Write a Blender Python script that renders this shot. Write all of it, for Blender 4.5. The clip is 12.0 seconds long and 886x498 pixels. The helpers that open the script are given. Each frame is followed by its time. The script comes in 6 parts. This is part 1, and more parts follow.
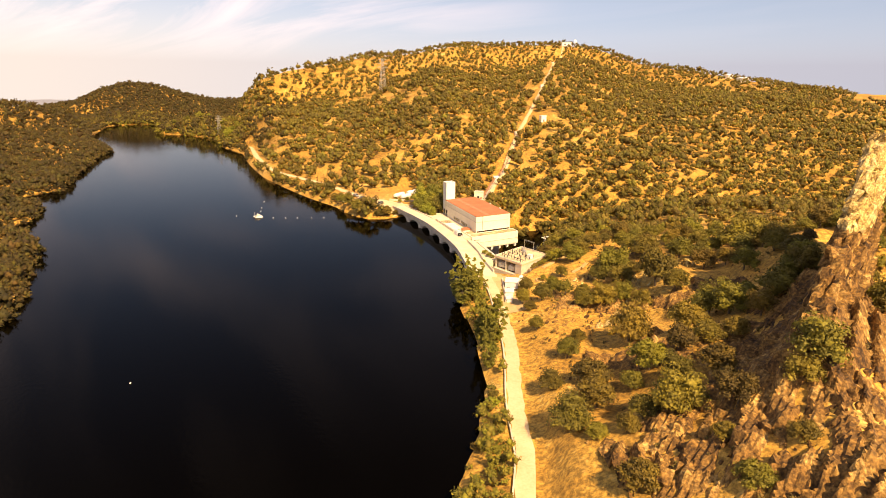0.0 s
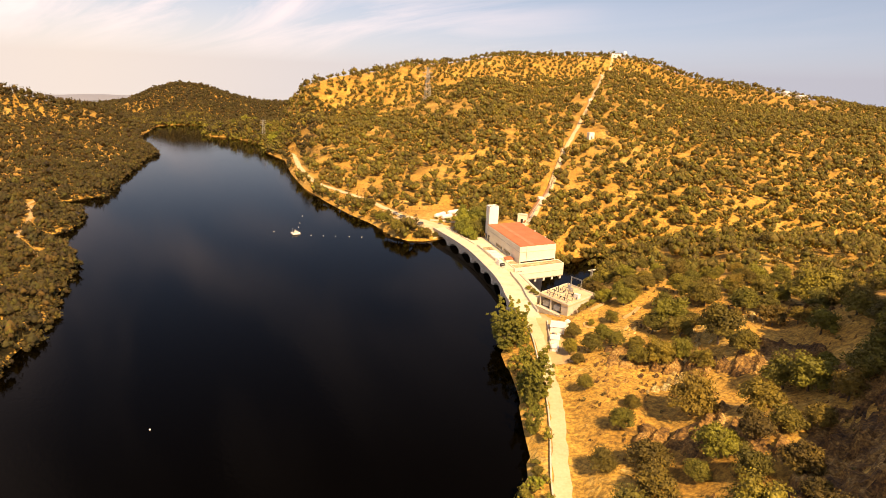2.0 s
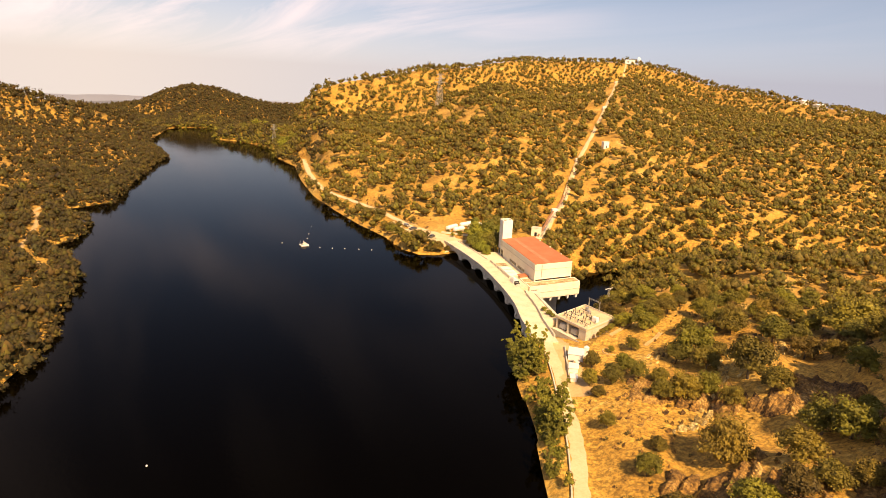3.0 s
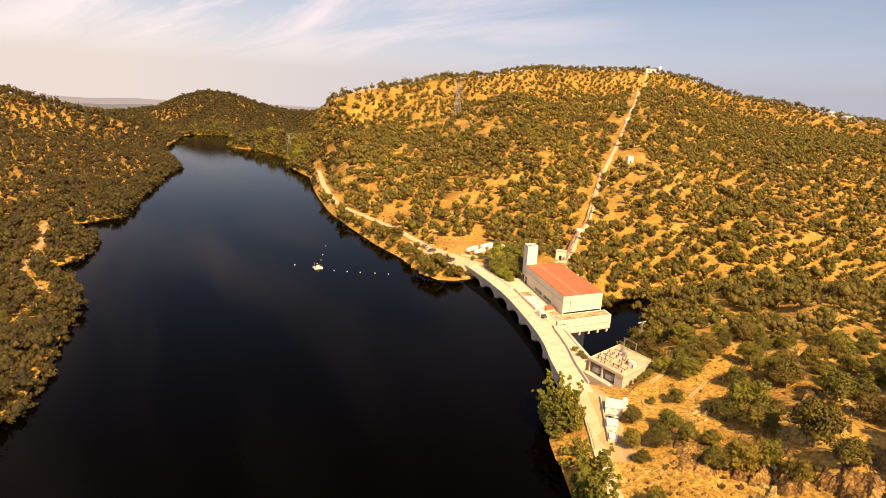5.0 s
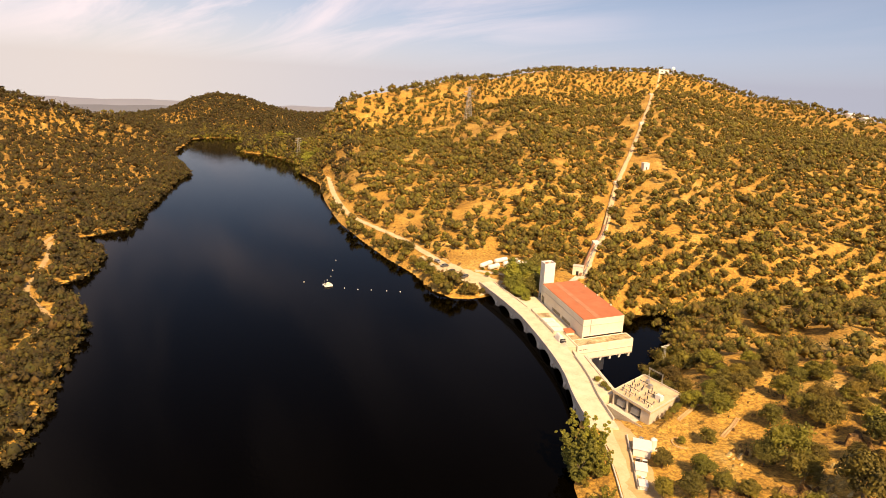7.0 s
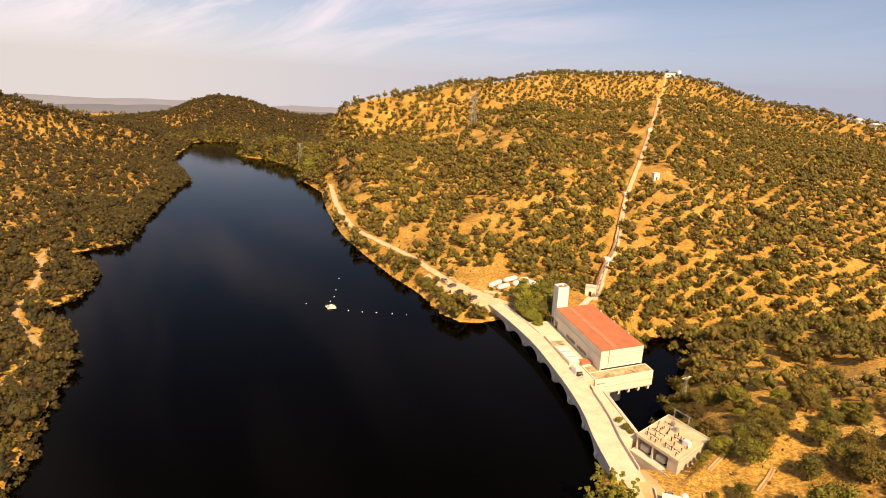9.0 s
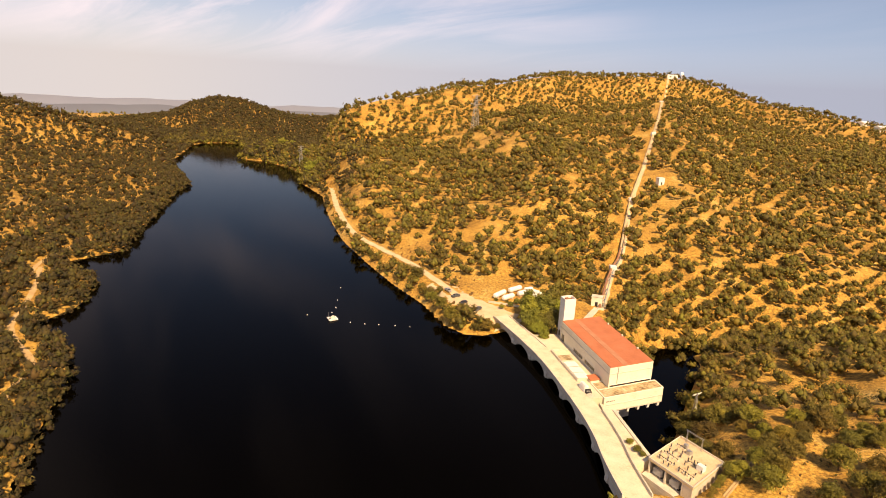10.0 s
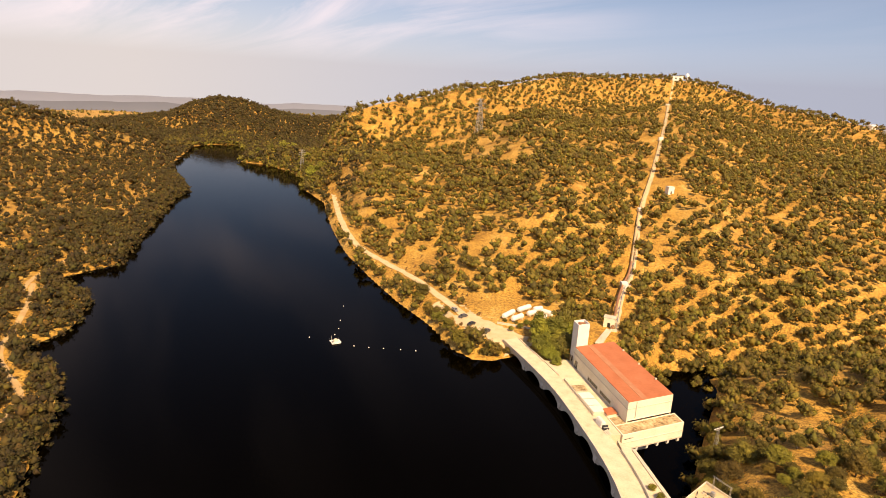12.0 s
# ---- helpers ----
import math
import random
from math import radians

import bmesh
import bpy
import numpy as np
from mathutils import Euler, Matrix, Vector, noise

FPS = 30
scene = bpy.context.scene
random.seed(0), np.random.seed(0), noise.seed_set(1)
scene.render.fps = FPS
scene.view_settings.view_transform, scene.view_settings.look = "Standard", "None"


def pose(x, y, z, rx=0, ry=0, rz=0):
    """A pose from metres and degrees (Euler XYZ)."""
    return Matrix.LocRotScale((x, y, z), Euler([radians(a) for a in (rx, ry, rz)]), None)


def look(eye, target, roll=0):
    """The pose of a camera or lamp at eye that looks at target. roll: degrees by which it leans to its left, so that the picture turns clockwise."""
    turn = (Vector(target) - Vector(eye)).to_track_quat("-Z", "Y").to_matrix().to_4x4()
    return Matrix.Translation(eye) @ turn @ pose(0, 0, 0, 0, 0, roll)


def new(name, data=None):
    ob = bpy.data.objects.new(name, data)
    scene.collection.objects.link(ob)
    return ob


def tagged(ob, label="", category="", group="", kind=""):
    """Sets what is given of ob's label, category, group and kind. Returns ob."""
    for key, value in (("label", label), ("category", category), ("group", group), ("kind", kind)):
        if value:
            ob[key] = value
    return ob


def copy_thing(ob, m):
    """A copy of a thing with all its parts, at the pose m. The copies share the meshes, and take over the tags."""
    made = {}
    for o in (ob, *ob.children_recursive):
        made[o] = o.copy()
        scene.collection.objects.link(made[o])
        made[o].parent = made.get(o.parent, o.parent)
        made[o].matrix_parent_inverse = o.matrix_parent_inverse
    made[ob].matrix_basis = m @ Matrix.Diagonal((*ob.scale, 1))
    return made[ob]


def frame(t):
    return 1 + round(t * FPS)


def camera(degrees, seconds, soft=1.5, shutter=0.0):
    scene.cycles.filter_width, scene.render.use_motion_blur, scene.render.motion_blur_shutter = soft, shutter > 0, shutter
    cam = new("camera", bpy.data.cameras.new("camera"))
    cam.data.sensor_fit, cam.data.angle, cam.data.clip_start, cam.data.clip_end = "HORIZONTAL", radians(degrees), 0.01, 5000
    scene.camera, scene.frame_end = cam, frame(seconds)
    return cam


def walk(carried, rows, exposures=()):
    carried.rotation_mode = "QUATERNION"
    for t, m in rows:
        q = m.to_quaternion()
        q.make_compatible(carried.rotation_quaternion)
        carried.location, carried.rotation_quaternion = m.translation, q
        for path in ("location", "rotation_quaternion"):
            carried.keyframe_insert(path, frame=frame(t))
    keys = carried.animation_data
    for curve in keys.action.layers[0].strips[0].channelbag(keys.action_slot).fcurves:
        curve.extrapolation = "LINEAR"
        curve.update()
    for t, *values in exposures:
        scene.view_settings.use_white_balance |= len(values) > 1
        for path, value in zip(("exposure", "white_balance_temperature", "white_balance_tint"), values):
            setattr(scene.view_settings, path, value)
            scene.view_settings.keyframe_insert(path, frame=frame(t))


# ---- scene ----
PATH = [
    (0, (4.47, -48.21, 62.20), (15.86, 47.69, 36.23), 0.57),
    (0.5, (4.45, -45.24, 63.87), (13.73, 50.92, 38.07), 1.05),
    (1, (4.41, -42.16, 65.54), (12.05, 54.17, 39.84), 1.48),
    (1.5, (4.26, -38.87, 67.16), (10.56, 57.60, 41.58), 1.82),
    (2, (3.91, -35.13, 68.71), (9.29, 61.42, 43.24), 2.15),
    (2.5, (3.33, -30.94, 70.26), (7.99, 65.69, 44.95), 2.45),
    (3, (2.74, -26.71, 71.77), (6.67, 70.01, 46.68), 2.67),
    (5, (-0.20, -10.77, 76.51), (1.52, 86.18, 52.07), 3.06),
    (5.5, (-0.65, -8.40, 77.73), (0.69, 88.53, 53.18), 3.00),
    (6, (-1.14, -6.06, 79.00), (-0.20, 90.85, 54.35), 2.87),
    (6.5, (-1.72, -3.53, 80.36), (-1.26, 93.38, 55.69), 2.81),
    (7, (-2.37, -0.84, 81.79), (-2.11, 96.06, 57.08), 2.81),
    (9, (-5.77, 11.71, 87.41), (-5.65, 108.59, 62.63), 3.00),
    (9.5, (-6.59, 14.61, 88.90), (-6.51, 111.48, 64.08), 3.02),
    (10, (-7.40, 17.44, 90.40), (-7.35, 114.30, 65.55), 3.04),
    (10.5, (-8.17, 20.22, 91.92), (-8.17, 117.07, 67.02), 3.09),
    (11, (-8.93, 23.08, 93.46), (-8.95, 119.89, 68.43), 3.14),
    (11.5, (-9.73, 26.03, 94.98), (-9.77, 122.81, 69.83), 3.15),
    (12, (-10.55, 29.05, 96.55), (-10.58, 125.80, 71.26), 3.19),
]

cam = camera(72.0, 12.0, soft=0.8)
walk(cam, [(t, look(eye, target, roll)) for t, eye, target, roll in PATH],
     exposures=[(0.0, 0.90, 8050, 25), (2.5, 0.76, 8050, 25), (6.0, 0.66, 7650, 25), (12.0, 0.57, 7300, 24)])

# ---- world, sun ----
SUN_AZ = radians(160)      # clockwise from +y
SUN_EL = radians(45)
world = bpy.data.worlds.new("sky")
scene.world = world
world.use_nodes = True
wt = world.node_tree
wt.nodes.clear()
w_out = wt.nodes.new("ShaderNodeOutputWorld")
w_bg = wt.nodes.new("ShaderNodeBackground")
w_sky = wt.nodes.new("ShaderNodeTexSky")
w_sky.sky_type = 'NISHITA'
w_sky.sun_disc = False
w_sky.sun_elevation = SUN_EL
w_sky.sun_rotation = SUN_AZ
w_sky.air_density = 1.0
w_sky.dust_density = 1.2
w_sky.ozone_density = 3.6
w_bg.inputs["Strength"].default_value = 0.073
w_co = wt.nodes.new("ShaderNodeTexCoord")
w_up = wt.nodes.new("ShaderNodeVectorMath")
w_up.operation = 'MAXIMUM'
w_up.inputs[1].default_value = (-2.0, -2.0, 0.03)
wt.links.new(w_co.outputs["Generated"], w_up.inputs[0])
wt.links.new(w_up.outputs["Vector"], w_sky.inputs["Vector"])
# thin cirrus, laid out on a flat layer high above
w_sep = wt.nodes.new("ShaderNodeSeparateXYZ")
w_add = wt.nodes.new("ShaderNodeMath")
w_add.operation = 'ADD'
w_add.inputs[1].default_value = 0.16
w_dx = wt.nodes.new("ShaderNodeMath")
w_dx.operation = 'DIVIDE'
w_dy = wt.nodes.new("ShaderNodeMath")
w_dy.operation = 'DIVIDE'
w_com = wt.nodes.new("ShaderNodeCombineXYZ")
w_map = wt.nodes.new("ShaderNodeMapping")
w_map.vector_type = 'TEXTURE'
w_map.inputs["Rotation"].default_value = (0.0, 0.0, -0.8)
w_map.inputs["Scale"].default_value = (2.2, 0.7, 1.0)
w_no = wt.nodes.new("ShaderNodeTexNoise")
w_no.inputs["Scale"].default_value = 0.9
w_no.inputs["Detail"].default_value = 8.0
w_no.inputs["Roughness"].default_value = 0.6
w_no.inputs["Distortion"].default_value = 0.9
w_ra = wt.nodes.new("ShaderNodeValToRGB")
w_ra.color_ramp.elements[0].position = 0.44
w_ra.color_ramp.elements[0].color = (0, 0, 0, 1)
w_ra.color_ramp.elements[1].position = 0.68
w_ra.color_ramp.elements[1].color = (0.9, 0.9, 0.9, 1)
# the cirrus thins out towards the east
w_side = wt.nodes.new("ShaderNodeMapRange")
w_side.inputs["From Min"].default_value = -0.35
w_side.inputs["From Max"].default_value = 0.30
w_side.inputs["To Min"].default_value = 1.0
w_side.inputs["To Max"].default_value = 0.05
w_mul = wt.nodes.new("ShaderNodeMath")
w_mul.operation = 'MULTIPLY'
w_mix = wt.nodes.new("ShaderNodeMixRGB")
w_mix.inputs["Color2"].default_value = (9.9, 9.2, 9.5, 1)
wt.links.new(w_up.outputs["Vector"], w_sep.inputs[0])
wt.links.new(w_sep.outputs["Z"], w_add.inputs[0])
wt.links.new(w_sep.outputs["X"], w_dx.inputs[0])
wt.links.new(w_add.outputs[0], w_dx.inputs[1])
wt.links.new(w_sep.outputs["Y"], w_dy.inputs[0])
wt.links.new(w_add.outputs[0], w_dy.inputs[1])
wt.links.new(w_dx.outputs[0], w_com.inputs[0])
wt.links.new(w_dy.outputs[0], w_com.inputs[1])
wt.links.new(w_com.outputs[0], w_map.inputs["Vector"])
wt.links.new(w_map.outputs["Vector"], w_no.inputs["Vector"])
wt.links.new(w_no.outputs["Fac"], w_ra.inputs["Fac"])
wt.links.new(w_sep.outputs["X"], w_side.inputs["Value"])
wt.links.new(w_ra.outputs["Color"], w_mul.inputs[0])
wt.links.new(w_side.outputs[0], w_mul.inputs[1])
w_low = wt.nodes.new("ShaderNodeMapRange")
w_low.inputs["From Min"].default_value = 0.032
w_low.inputs["From Max"].default_value = 0.10
w_mul2 = wt.nodes.new("ShaderNodeMath")
w_mul2.operation = 'MULTIPLY'
wt.links.new(w_sep.outputs["Z"], w_low.inputs["Value"])
wt.links.new(w_mul.outputs[0], w_mul2.inputs[0])
wt.links.new(w_low.outputs[0], w_mul2.inputs[1])
wt.links.new(w_mul2.outputs[0], w_mix.inputs["Fac"])
# a pale veil of haze low over the western horizon
w_veil = wt.nodes.new("ShaderNodeMapRange")
w_veil.interpolation_type = 'SMOOTHSTEP'
w_veil.inputs["From Min"].default_value = 0.0
w_veil.inputs["From Max"].default_value = 0.22
w_veil.inputs["To Min"].default_value = 1.0
w_veil.inputs["To Max"].default_value = 0.0
w_vs = wt.nodes.new("ShaderNodeMapRange")
w_vs.inputs["From Min"].default_value = -0.5
w_vs.inputs["From Max"].default_value = 0.45
w_vs.inputs["To Min"].default_value = 0.42
w_vs.inputs["To Max"].default_value = 0.30
w_vm = wt.nodes.new("ShaderNodeMath")
w_vm.operation = 'MULTIPLY'
w_haze = wt.nodes.new("ShaderNodeMixRGB")
w_tint = wt.nodes.new("ShaderNodeMapRange")
w_tint.inputs["From Min"].default_value = -0.45
w_tint.inputs["From Max"].default_value = 0.35
w_hue = wt.nodes.new("ShaderNodeMixRGB")
w_hue.inputs["Color1"].default_value = (9.2, 8.9, 9.5, 1)
w_hue.inputs["Color2"].default_value = (4.0, 5.6, 10.6, 1)
wt.links.new(w_sep.outputs["X"], w_tint.inputs["Value"])
wt.links.new(w_tint.outputs[0], w_hue.inputs["Fac"])
wt.links.new(w_hue.outputs["Color"], w_haze.inputs["Color2"])
wt.links.new(w_sep.outputs["Z"], w_veil.inputs["Value"])
wt.links.new(w_sep.outputs["X"], w_vs.inputs["Value"])
wt.links.new(w_veil.outputs[0], w_vm.inputs[0])
wt.links.new(w_vs.outputs[0], w_vm.inputs[1])
wt.links.new(w_vm.outputs[0], w_haze.inputs["Fac"])
wt.links.new(w_sky.outputs["Color"], w_haze.inputs["Color1"])
wt.links.new(w_haze.outputs["Color"], w_mix.inputs["Color1"])
wt.links.new(w_mix.outputs["Color"], w_bg.inputs["Color"])
wt.links.new(w_bg.outputs["Background"], w_out.inputs["Surface"])
sun = new("sun", bpy.data.lights.new("sun", 'SUN'))
sun.data.energy = 5.0
sun.data.angle = radians(0.5)
sun.data.color = (1.0, 0.79, 0.47)
sun_way = Vector((math.sin(SUN_AZ) * math.cos(SUN_EL), math.cos(SUN_AZ) * math.cos(SUN_EL), math.sin(SUN_EL)))
sun.matrix_world = look(tuple(sun_way * 600), (0, 0, 0))


# ---- materials ----
def material(name, color, rough=0.8, metal=0.0):
    m = bpy.data.materials.new(name)
    m.use_nodes = True
    b = m.node_tree.nodes["Principled BSDF"]
    b.inputs["Base Color"].default_value = (*color, 1)
    b.inputs["Roughness"].default_value = rough
    b.inputs["Metallic"].default_value = metal
    return m


def mottled(name, stops, scale, rough=0.85, bump=0.3, fine=8.0, metal=0.0, spread=(0.3, 0.7), rand="", hue=0.0, reach=1.0, relief=0.0, specks=0.0):
    """Two-scale noise between colours, with fine relief; rand 'object' or 'island' shifts the value per piece."""
    m = material(name, stops[0], rough, metal)
    t = m.node_tree
    n, l = t.nodes, t.links
    b = n["Principled BSDF"]
    co = n.new("ShaderNodeTexCoord")
    big = n.new("ShaderNodeTexNoise")
    big.inputs["Scale"].default_value = scale
    big.inputs["Detail"].default_value = 8
    big.inputs["Roughness"].default_value = 0.62
    small = n.new("ShaderNodeTexNoise")
    small.inputs["Scale"].default_value = scale * fine
    small.inputs["Detail"].default_value = 5
    mix = n.new("ShaderNodeMath")
    mix.operation = 'MULTIPLY_ADD'
    mix.inputs[1].default_value = 0.35
    add = n.new("ShaderNodeMath")
    add.operation = 'MULTIPLY'
    add.inputs[1].default_value = 0.65
    ramp = n.new("ShaderNodeValToRGB")
    e = ramp.color_ramp.elements
    while len(e) < len(stops):
        e.new(0.5)
    for i, c in enumerate(stops):
        e[i].position = spread[0] + (spread[1] - spread[0]) * i / (len(stops) - 1)
        e[i].color = (*c, 1)
    l.new(co.outputs["Object"], big.inputs["Vector"])
    l.new(co.outputs["Object"], small.inputs["Vector"])
    l.new(big.outputs["Fac"], add.inputs[0])
    l.new(small.outputs["Fac"], mix.inputs[0])
    l.new(add.outputs[0], mix.inputs[2])
    l.new(mix.outputs[0], ramp.inputs["Fac"])
    last = ramp.outputs["Color"]
    if specks:                       # tufts and small stones
        vo = n.new("ShaderNodeTexNoise")
        vo.inputs["Scale"].default_value = specks
        vo.inputs["Detail"].default_value = 4
        vo.inputs["Roughness"].default_value = 0.75
        vr = n.new("ShaderNodeMapRange")
        vr.inputs["From Min"].default_value = 0.40
        vr.inputs["From Max"].default_value = 0.62
        vr.inputs["To Min"].default_value = 0.45
        vr.inputs["To Max"].default_value = 1.22
        vh = n.new("ShaderNodeHueSaturation")
        l.new(co.outputs["Object"], vo.inputs["Vector"])
        l.new(vo.outputs["Fac"], vr.inputs["Value"])
        l.new(vr.outputs[0], vh.inputs["Value"])
        l.new(last, vh.inputs["Color"])
        last = vh.outputs["Color"]
    if rand:
        if rand == "island":
            src = n.new("ShaderNodeNewGeometry").outputs["Random Per Island"]
        else:
            src = n.new("ShaderNodeObjectInfo").outputs["Random"]
        mr = n.new("ShaderNodeMapRange")
        mr.inputs["To Min"].default_value = 1.0 - 0.38 * reach
        mr.inputs["To Max"].default_value = 1.0 + 0.45 * reach
        l.new(src, mr.inputs["Value"])
        hs = n.new("ShaderNodeHueSaturation")
        l.new(mr.outputs[0], hs.inputs["Value"])
        if hue:
            mh = n.new("ShaderNodeMapRange")
            mh.inputs["To Min"].default_value = 0.5 - hue
            mh.inputs["To Max"].default_value = 0.5 + hue
            mul = n.new("ShaderNodeMath")
            mul.operation = 'MULTIPLY'
            mul.inputs[1].default_value = 7.31
            fr = n.new("ShaderNodeMath")
            fr.operation = 'FRACT'
            l.new(src, mul.inputs[0])
            l.new(mul.outputs[0], fr.inputs[0])
            l.new(fr.outputs[0], mh.inputs["Value"])
            l.new(mh.outputs[0], hs.inputs["Hue"])
        l.new(last, hs.inputs["Color"])
        last = hs.outputs["Color"]
    l.new(last, b.inputs["Base Color"])
    if bump:
        bp = n.new("ShaderNodeBump")
        bp.inputs["Strength"].default_value = bump
        bp.inputs["Distance"].default_value = relief or 1.0 / scale / fine
        l.new(small.outputs["Fac"], bp.inputs["Height"])
        l.new(bp.outputs["Normal"], b.inputs["Normal"])
    return m


soil_mat = mottled("dry_soil", [(0.22, 0.118, 0.022), (0.44, 0.236, 0.036), (0.56, 0.325, 0.058), (0.65, 0.450, 0.140)], 0.05, 0.95, 0.5, 14.0, spread=(0.34, 0.66), relief=0.25, specks=1.1)
track_mat = mottled("pale_track", [(0.48, 0.39, 0.25), (0.65, 0.55, 0.38), (0.73, 0.63, 0.46)], 0.25, 0.95, 0.3, 10.0)
road_mat = mottled("dusty_road", [(0.46, 0.33, 0.17), (0.60, 0.46, 0.27), (0.69, 0.55, 0.35)], 0.22, 0.95, 0.3, 10.0, relief=0.08)
dust_mat = mottled("trodden_dirt", [(0.40, 0.25, 0.10), (0.52, 0.35, 0.16), (0.60, 0.44, 0.23)], 0.2, 0.95, 0.3, 10.0, relief=0.1)
concrete_mat = mottled("weathered_concrete", [(0.42, 0.37, 0.28), (0.58, 0.52, 0.41), (0.66, 0.60, 0.48)], 0.3, 0.85, 0.2, 9.0)
render_mat = mottled("cream_render", [(0.60, 0.54, 0.40), (0.75, 0.69, 0.53), (0.80, 0.74, 0.58)], 0.18, 0.8, 0.12, 12.0)
white_mat = mottled("white_paint", [(0.68, 0.66, 0.60), (0.80, 0.78, 0.73)], 0.5, 0.5, 0.05, 8.0)
roof_mat = mottled("red_roof", [(0.38, 0.115, 0.045), (0.46, 0.150, 0.062), (0.51, 0.185, 0.085)], 0.22, 0.8, 0.15, 9.0)
worn_roof_mat = mottled("faded_roof", [(0.38, 0.135, 0.058), (0.44, 0.190, 0.095), (0.48, 0.235, 0.130)], 0.4, 0.85, 0.1, 9.0)
gravel_mat = mottled("mossy_flat_roof", [(0.12, 0.08, 0.035), (0.42, 0.31, 0.16), (0.58, 0.47, 0.29)], 0.28, 0.95, 0.3, 5.0, spread=(0.38, 0.62))
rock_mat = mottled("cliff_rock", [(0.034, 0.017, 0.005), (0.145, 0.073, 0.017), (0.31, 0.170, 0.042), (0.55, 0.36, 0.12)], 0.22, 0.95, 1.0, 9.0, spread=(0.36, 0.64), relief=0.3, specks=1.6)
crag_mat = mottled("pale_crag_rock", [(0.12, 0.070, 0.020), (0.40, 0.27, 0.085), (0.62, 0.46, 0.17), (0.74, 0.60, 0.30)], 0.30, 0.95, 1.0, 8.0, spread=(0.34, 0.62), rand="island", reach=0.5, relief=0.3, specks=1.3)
leaf_mat = mottled("holm_oak_leaves", [(0.034, 0.027, 0.003), (0.132, 0.104, 0.008), (0.255, 0.200, 0.016)], 0.5, 0.75, 0.3, 5.0, rand="object", hue=0.025)
far_leaf_mat = mottled("distant_oak_leaves", [(0.031, 0.0245, 0.003), (0.112, 0.087, 0.008), (0.218, 0.170, 0.016)], 0.12, 0.8, 0.0, 6.0, rand="island", hue=0.025)
bright_leaf_mat = mottled("bright_leaves", [(0.070, 0.074, 0.006), (0.170, 0.165, 0.013), (0.255, 0.232, 0.022)], 0.5, 0.7, 0.3, 5.0, rand="object", hue=0.02)
poplar_mat = mottled("poplar_leaves", [(0.070, 0.070, 0.006), (0.160, 0.150, 0.013), (0.26, 0.235, 0.025)], 0.5, 0.7, 0.3, 5.0, rand="object", hue=0.015)
thicket_mat = mottled("thicket_leaves", [(0.055, 0.052, 0.004), (0.145, 0.128, 0.010), (0.22, 0.185, 0.018)], 0.3, 0.8, 0.0, 5.0, rand="island", hue=0.02)
dry_mat = mottled("dry_scrub", [(0.045, 0.030, 0.006), (0.12, 0.085, 0.018), (0.22, 0.165, 0.045)], 0.4, 0.9, 0.0, 5.0, rand="island", hue=0.02)
# browner scrub, darkened further: the opposite bank's dimness is put into this colour
dimmed_scrub_mat = mottled("dimmed_scrub_leaves", [(0.012, 0.009, 0.0012), (0.048, 0.035, 0.0033), (0.108, 0.078, 0.0075)], 0.12, 0.85, 0.0, 6.0, rand="island", hue=0.03)
bark_mat = mottled("bark", [(0.06, 0.045, 0.03), (0.16, 0.12, 0.08)], 1.5, 0.95, 0.6, 6.0)
steel_mat = mottled("galvanised_steel", [(0.36, 0.36, 0.35), (0.52, 0.52, 0.50)], 0.8, 0.45, 0.05, 8.0, metal=0.7)
pipe_mat = mottled("dusty_pipe", [(0.34, 0.25, 0.13), (0.47, 0.36, 0.21), (0.56, 0.45, 0.28)], 0.15, 0.8, 0.2, 8.0)
rust_mat = mottled("rusty_pipe", [(0.22, 0.10, 0.05), (0.38, 0.20, 0.10)], 0.4, 0.7, 0.2, 8.0)
dark_mat = material("dark_opening", (0.012, 0.011, 0.010), 0.6)
black_mat = material("black_plastic", (0.02, 0.02, 0.022), 0.45)
glass_mat = material("dark_glass", (0.03, 0.035, 0.04), 0.08)

# the haze of distance is mixed into these two ridge colours
hazed_ridge_mat = mottled("hazed_blue_ridge", [(0.145, 0.165, 0.215), (0.175, 0.195, 0.245)], 0.0012, 1.0, 0.0, 6.0)
far_hazed_ridge_mat = mottled("far_hazed_blue_ridge", [(0.23, 0.26, 0.34), (0.26, 0.29, 0.37)], 0.0012, 1.0, 0.0, 6.0)
water_mat = material("lake_water", (0.0009, 0.0006, 0.0001), 0.05)
wn = water_mat.node_tree
wb = wn.nodes["Principled BSDF"]
wb.inputs["IOR"].default_value = 1.33
wb.inputs["Specular IOR Level"].default_value = 0.043
wb.inputs["Specular Tint"].default_value = (1.0, 0.97, 0.80, 1)
w_c = wn.nodes.new("ShaderNodeTexCoord")
w_n1 = wn.nodes.new("ShaderNodeTexNoise")
w_n1.inputs["Scale"].default_value = 0.9
w_n1.inputs["Detail"].default_value = 4
w_b = wn.nodes.new("ShaderNodeBump")
w_b.inputs["Strength"].default_value = 0.12
w_b.inputs["Distance"].default_value = 0.15
wn.links.new(w_c.outputs["Object"], w_n1.inputs["Vector"])
wn.links.new(w_n1.outputs["Fac"], w_b.inputs["Height"])
wn.links.new(w_b.outputs["Normal"], wb.inputs["Normal"])


# ---- mesh tools ----
def part(name, bm, mat, parent=None, label=""):
    me = bpy.data.meshes.new(name)
    bm.to_mesh(me)
    bm.free()
    me.materials.append(mat)
    ob = new(name, me)
    if parent is not None:
        ob.parent = parent
    if label:
        ob["label"] = label
    return ob


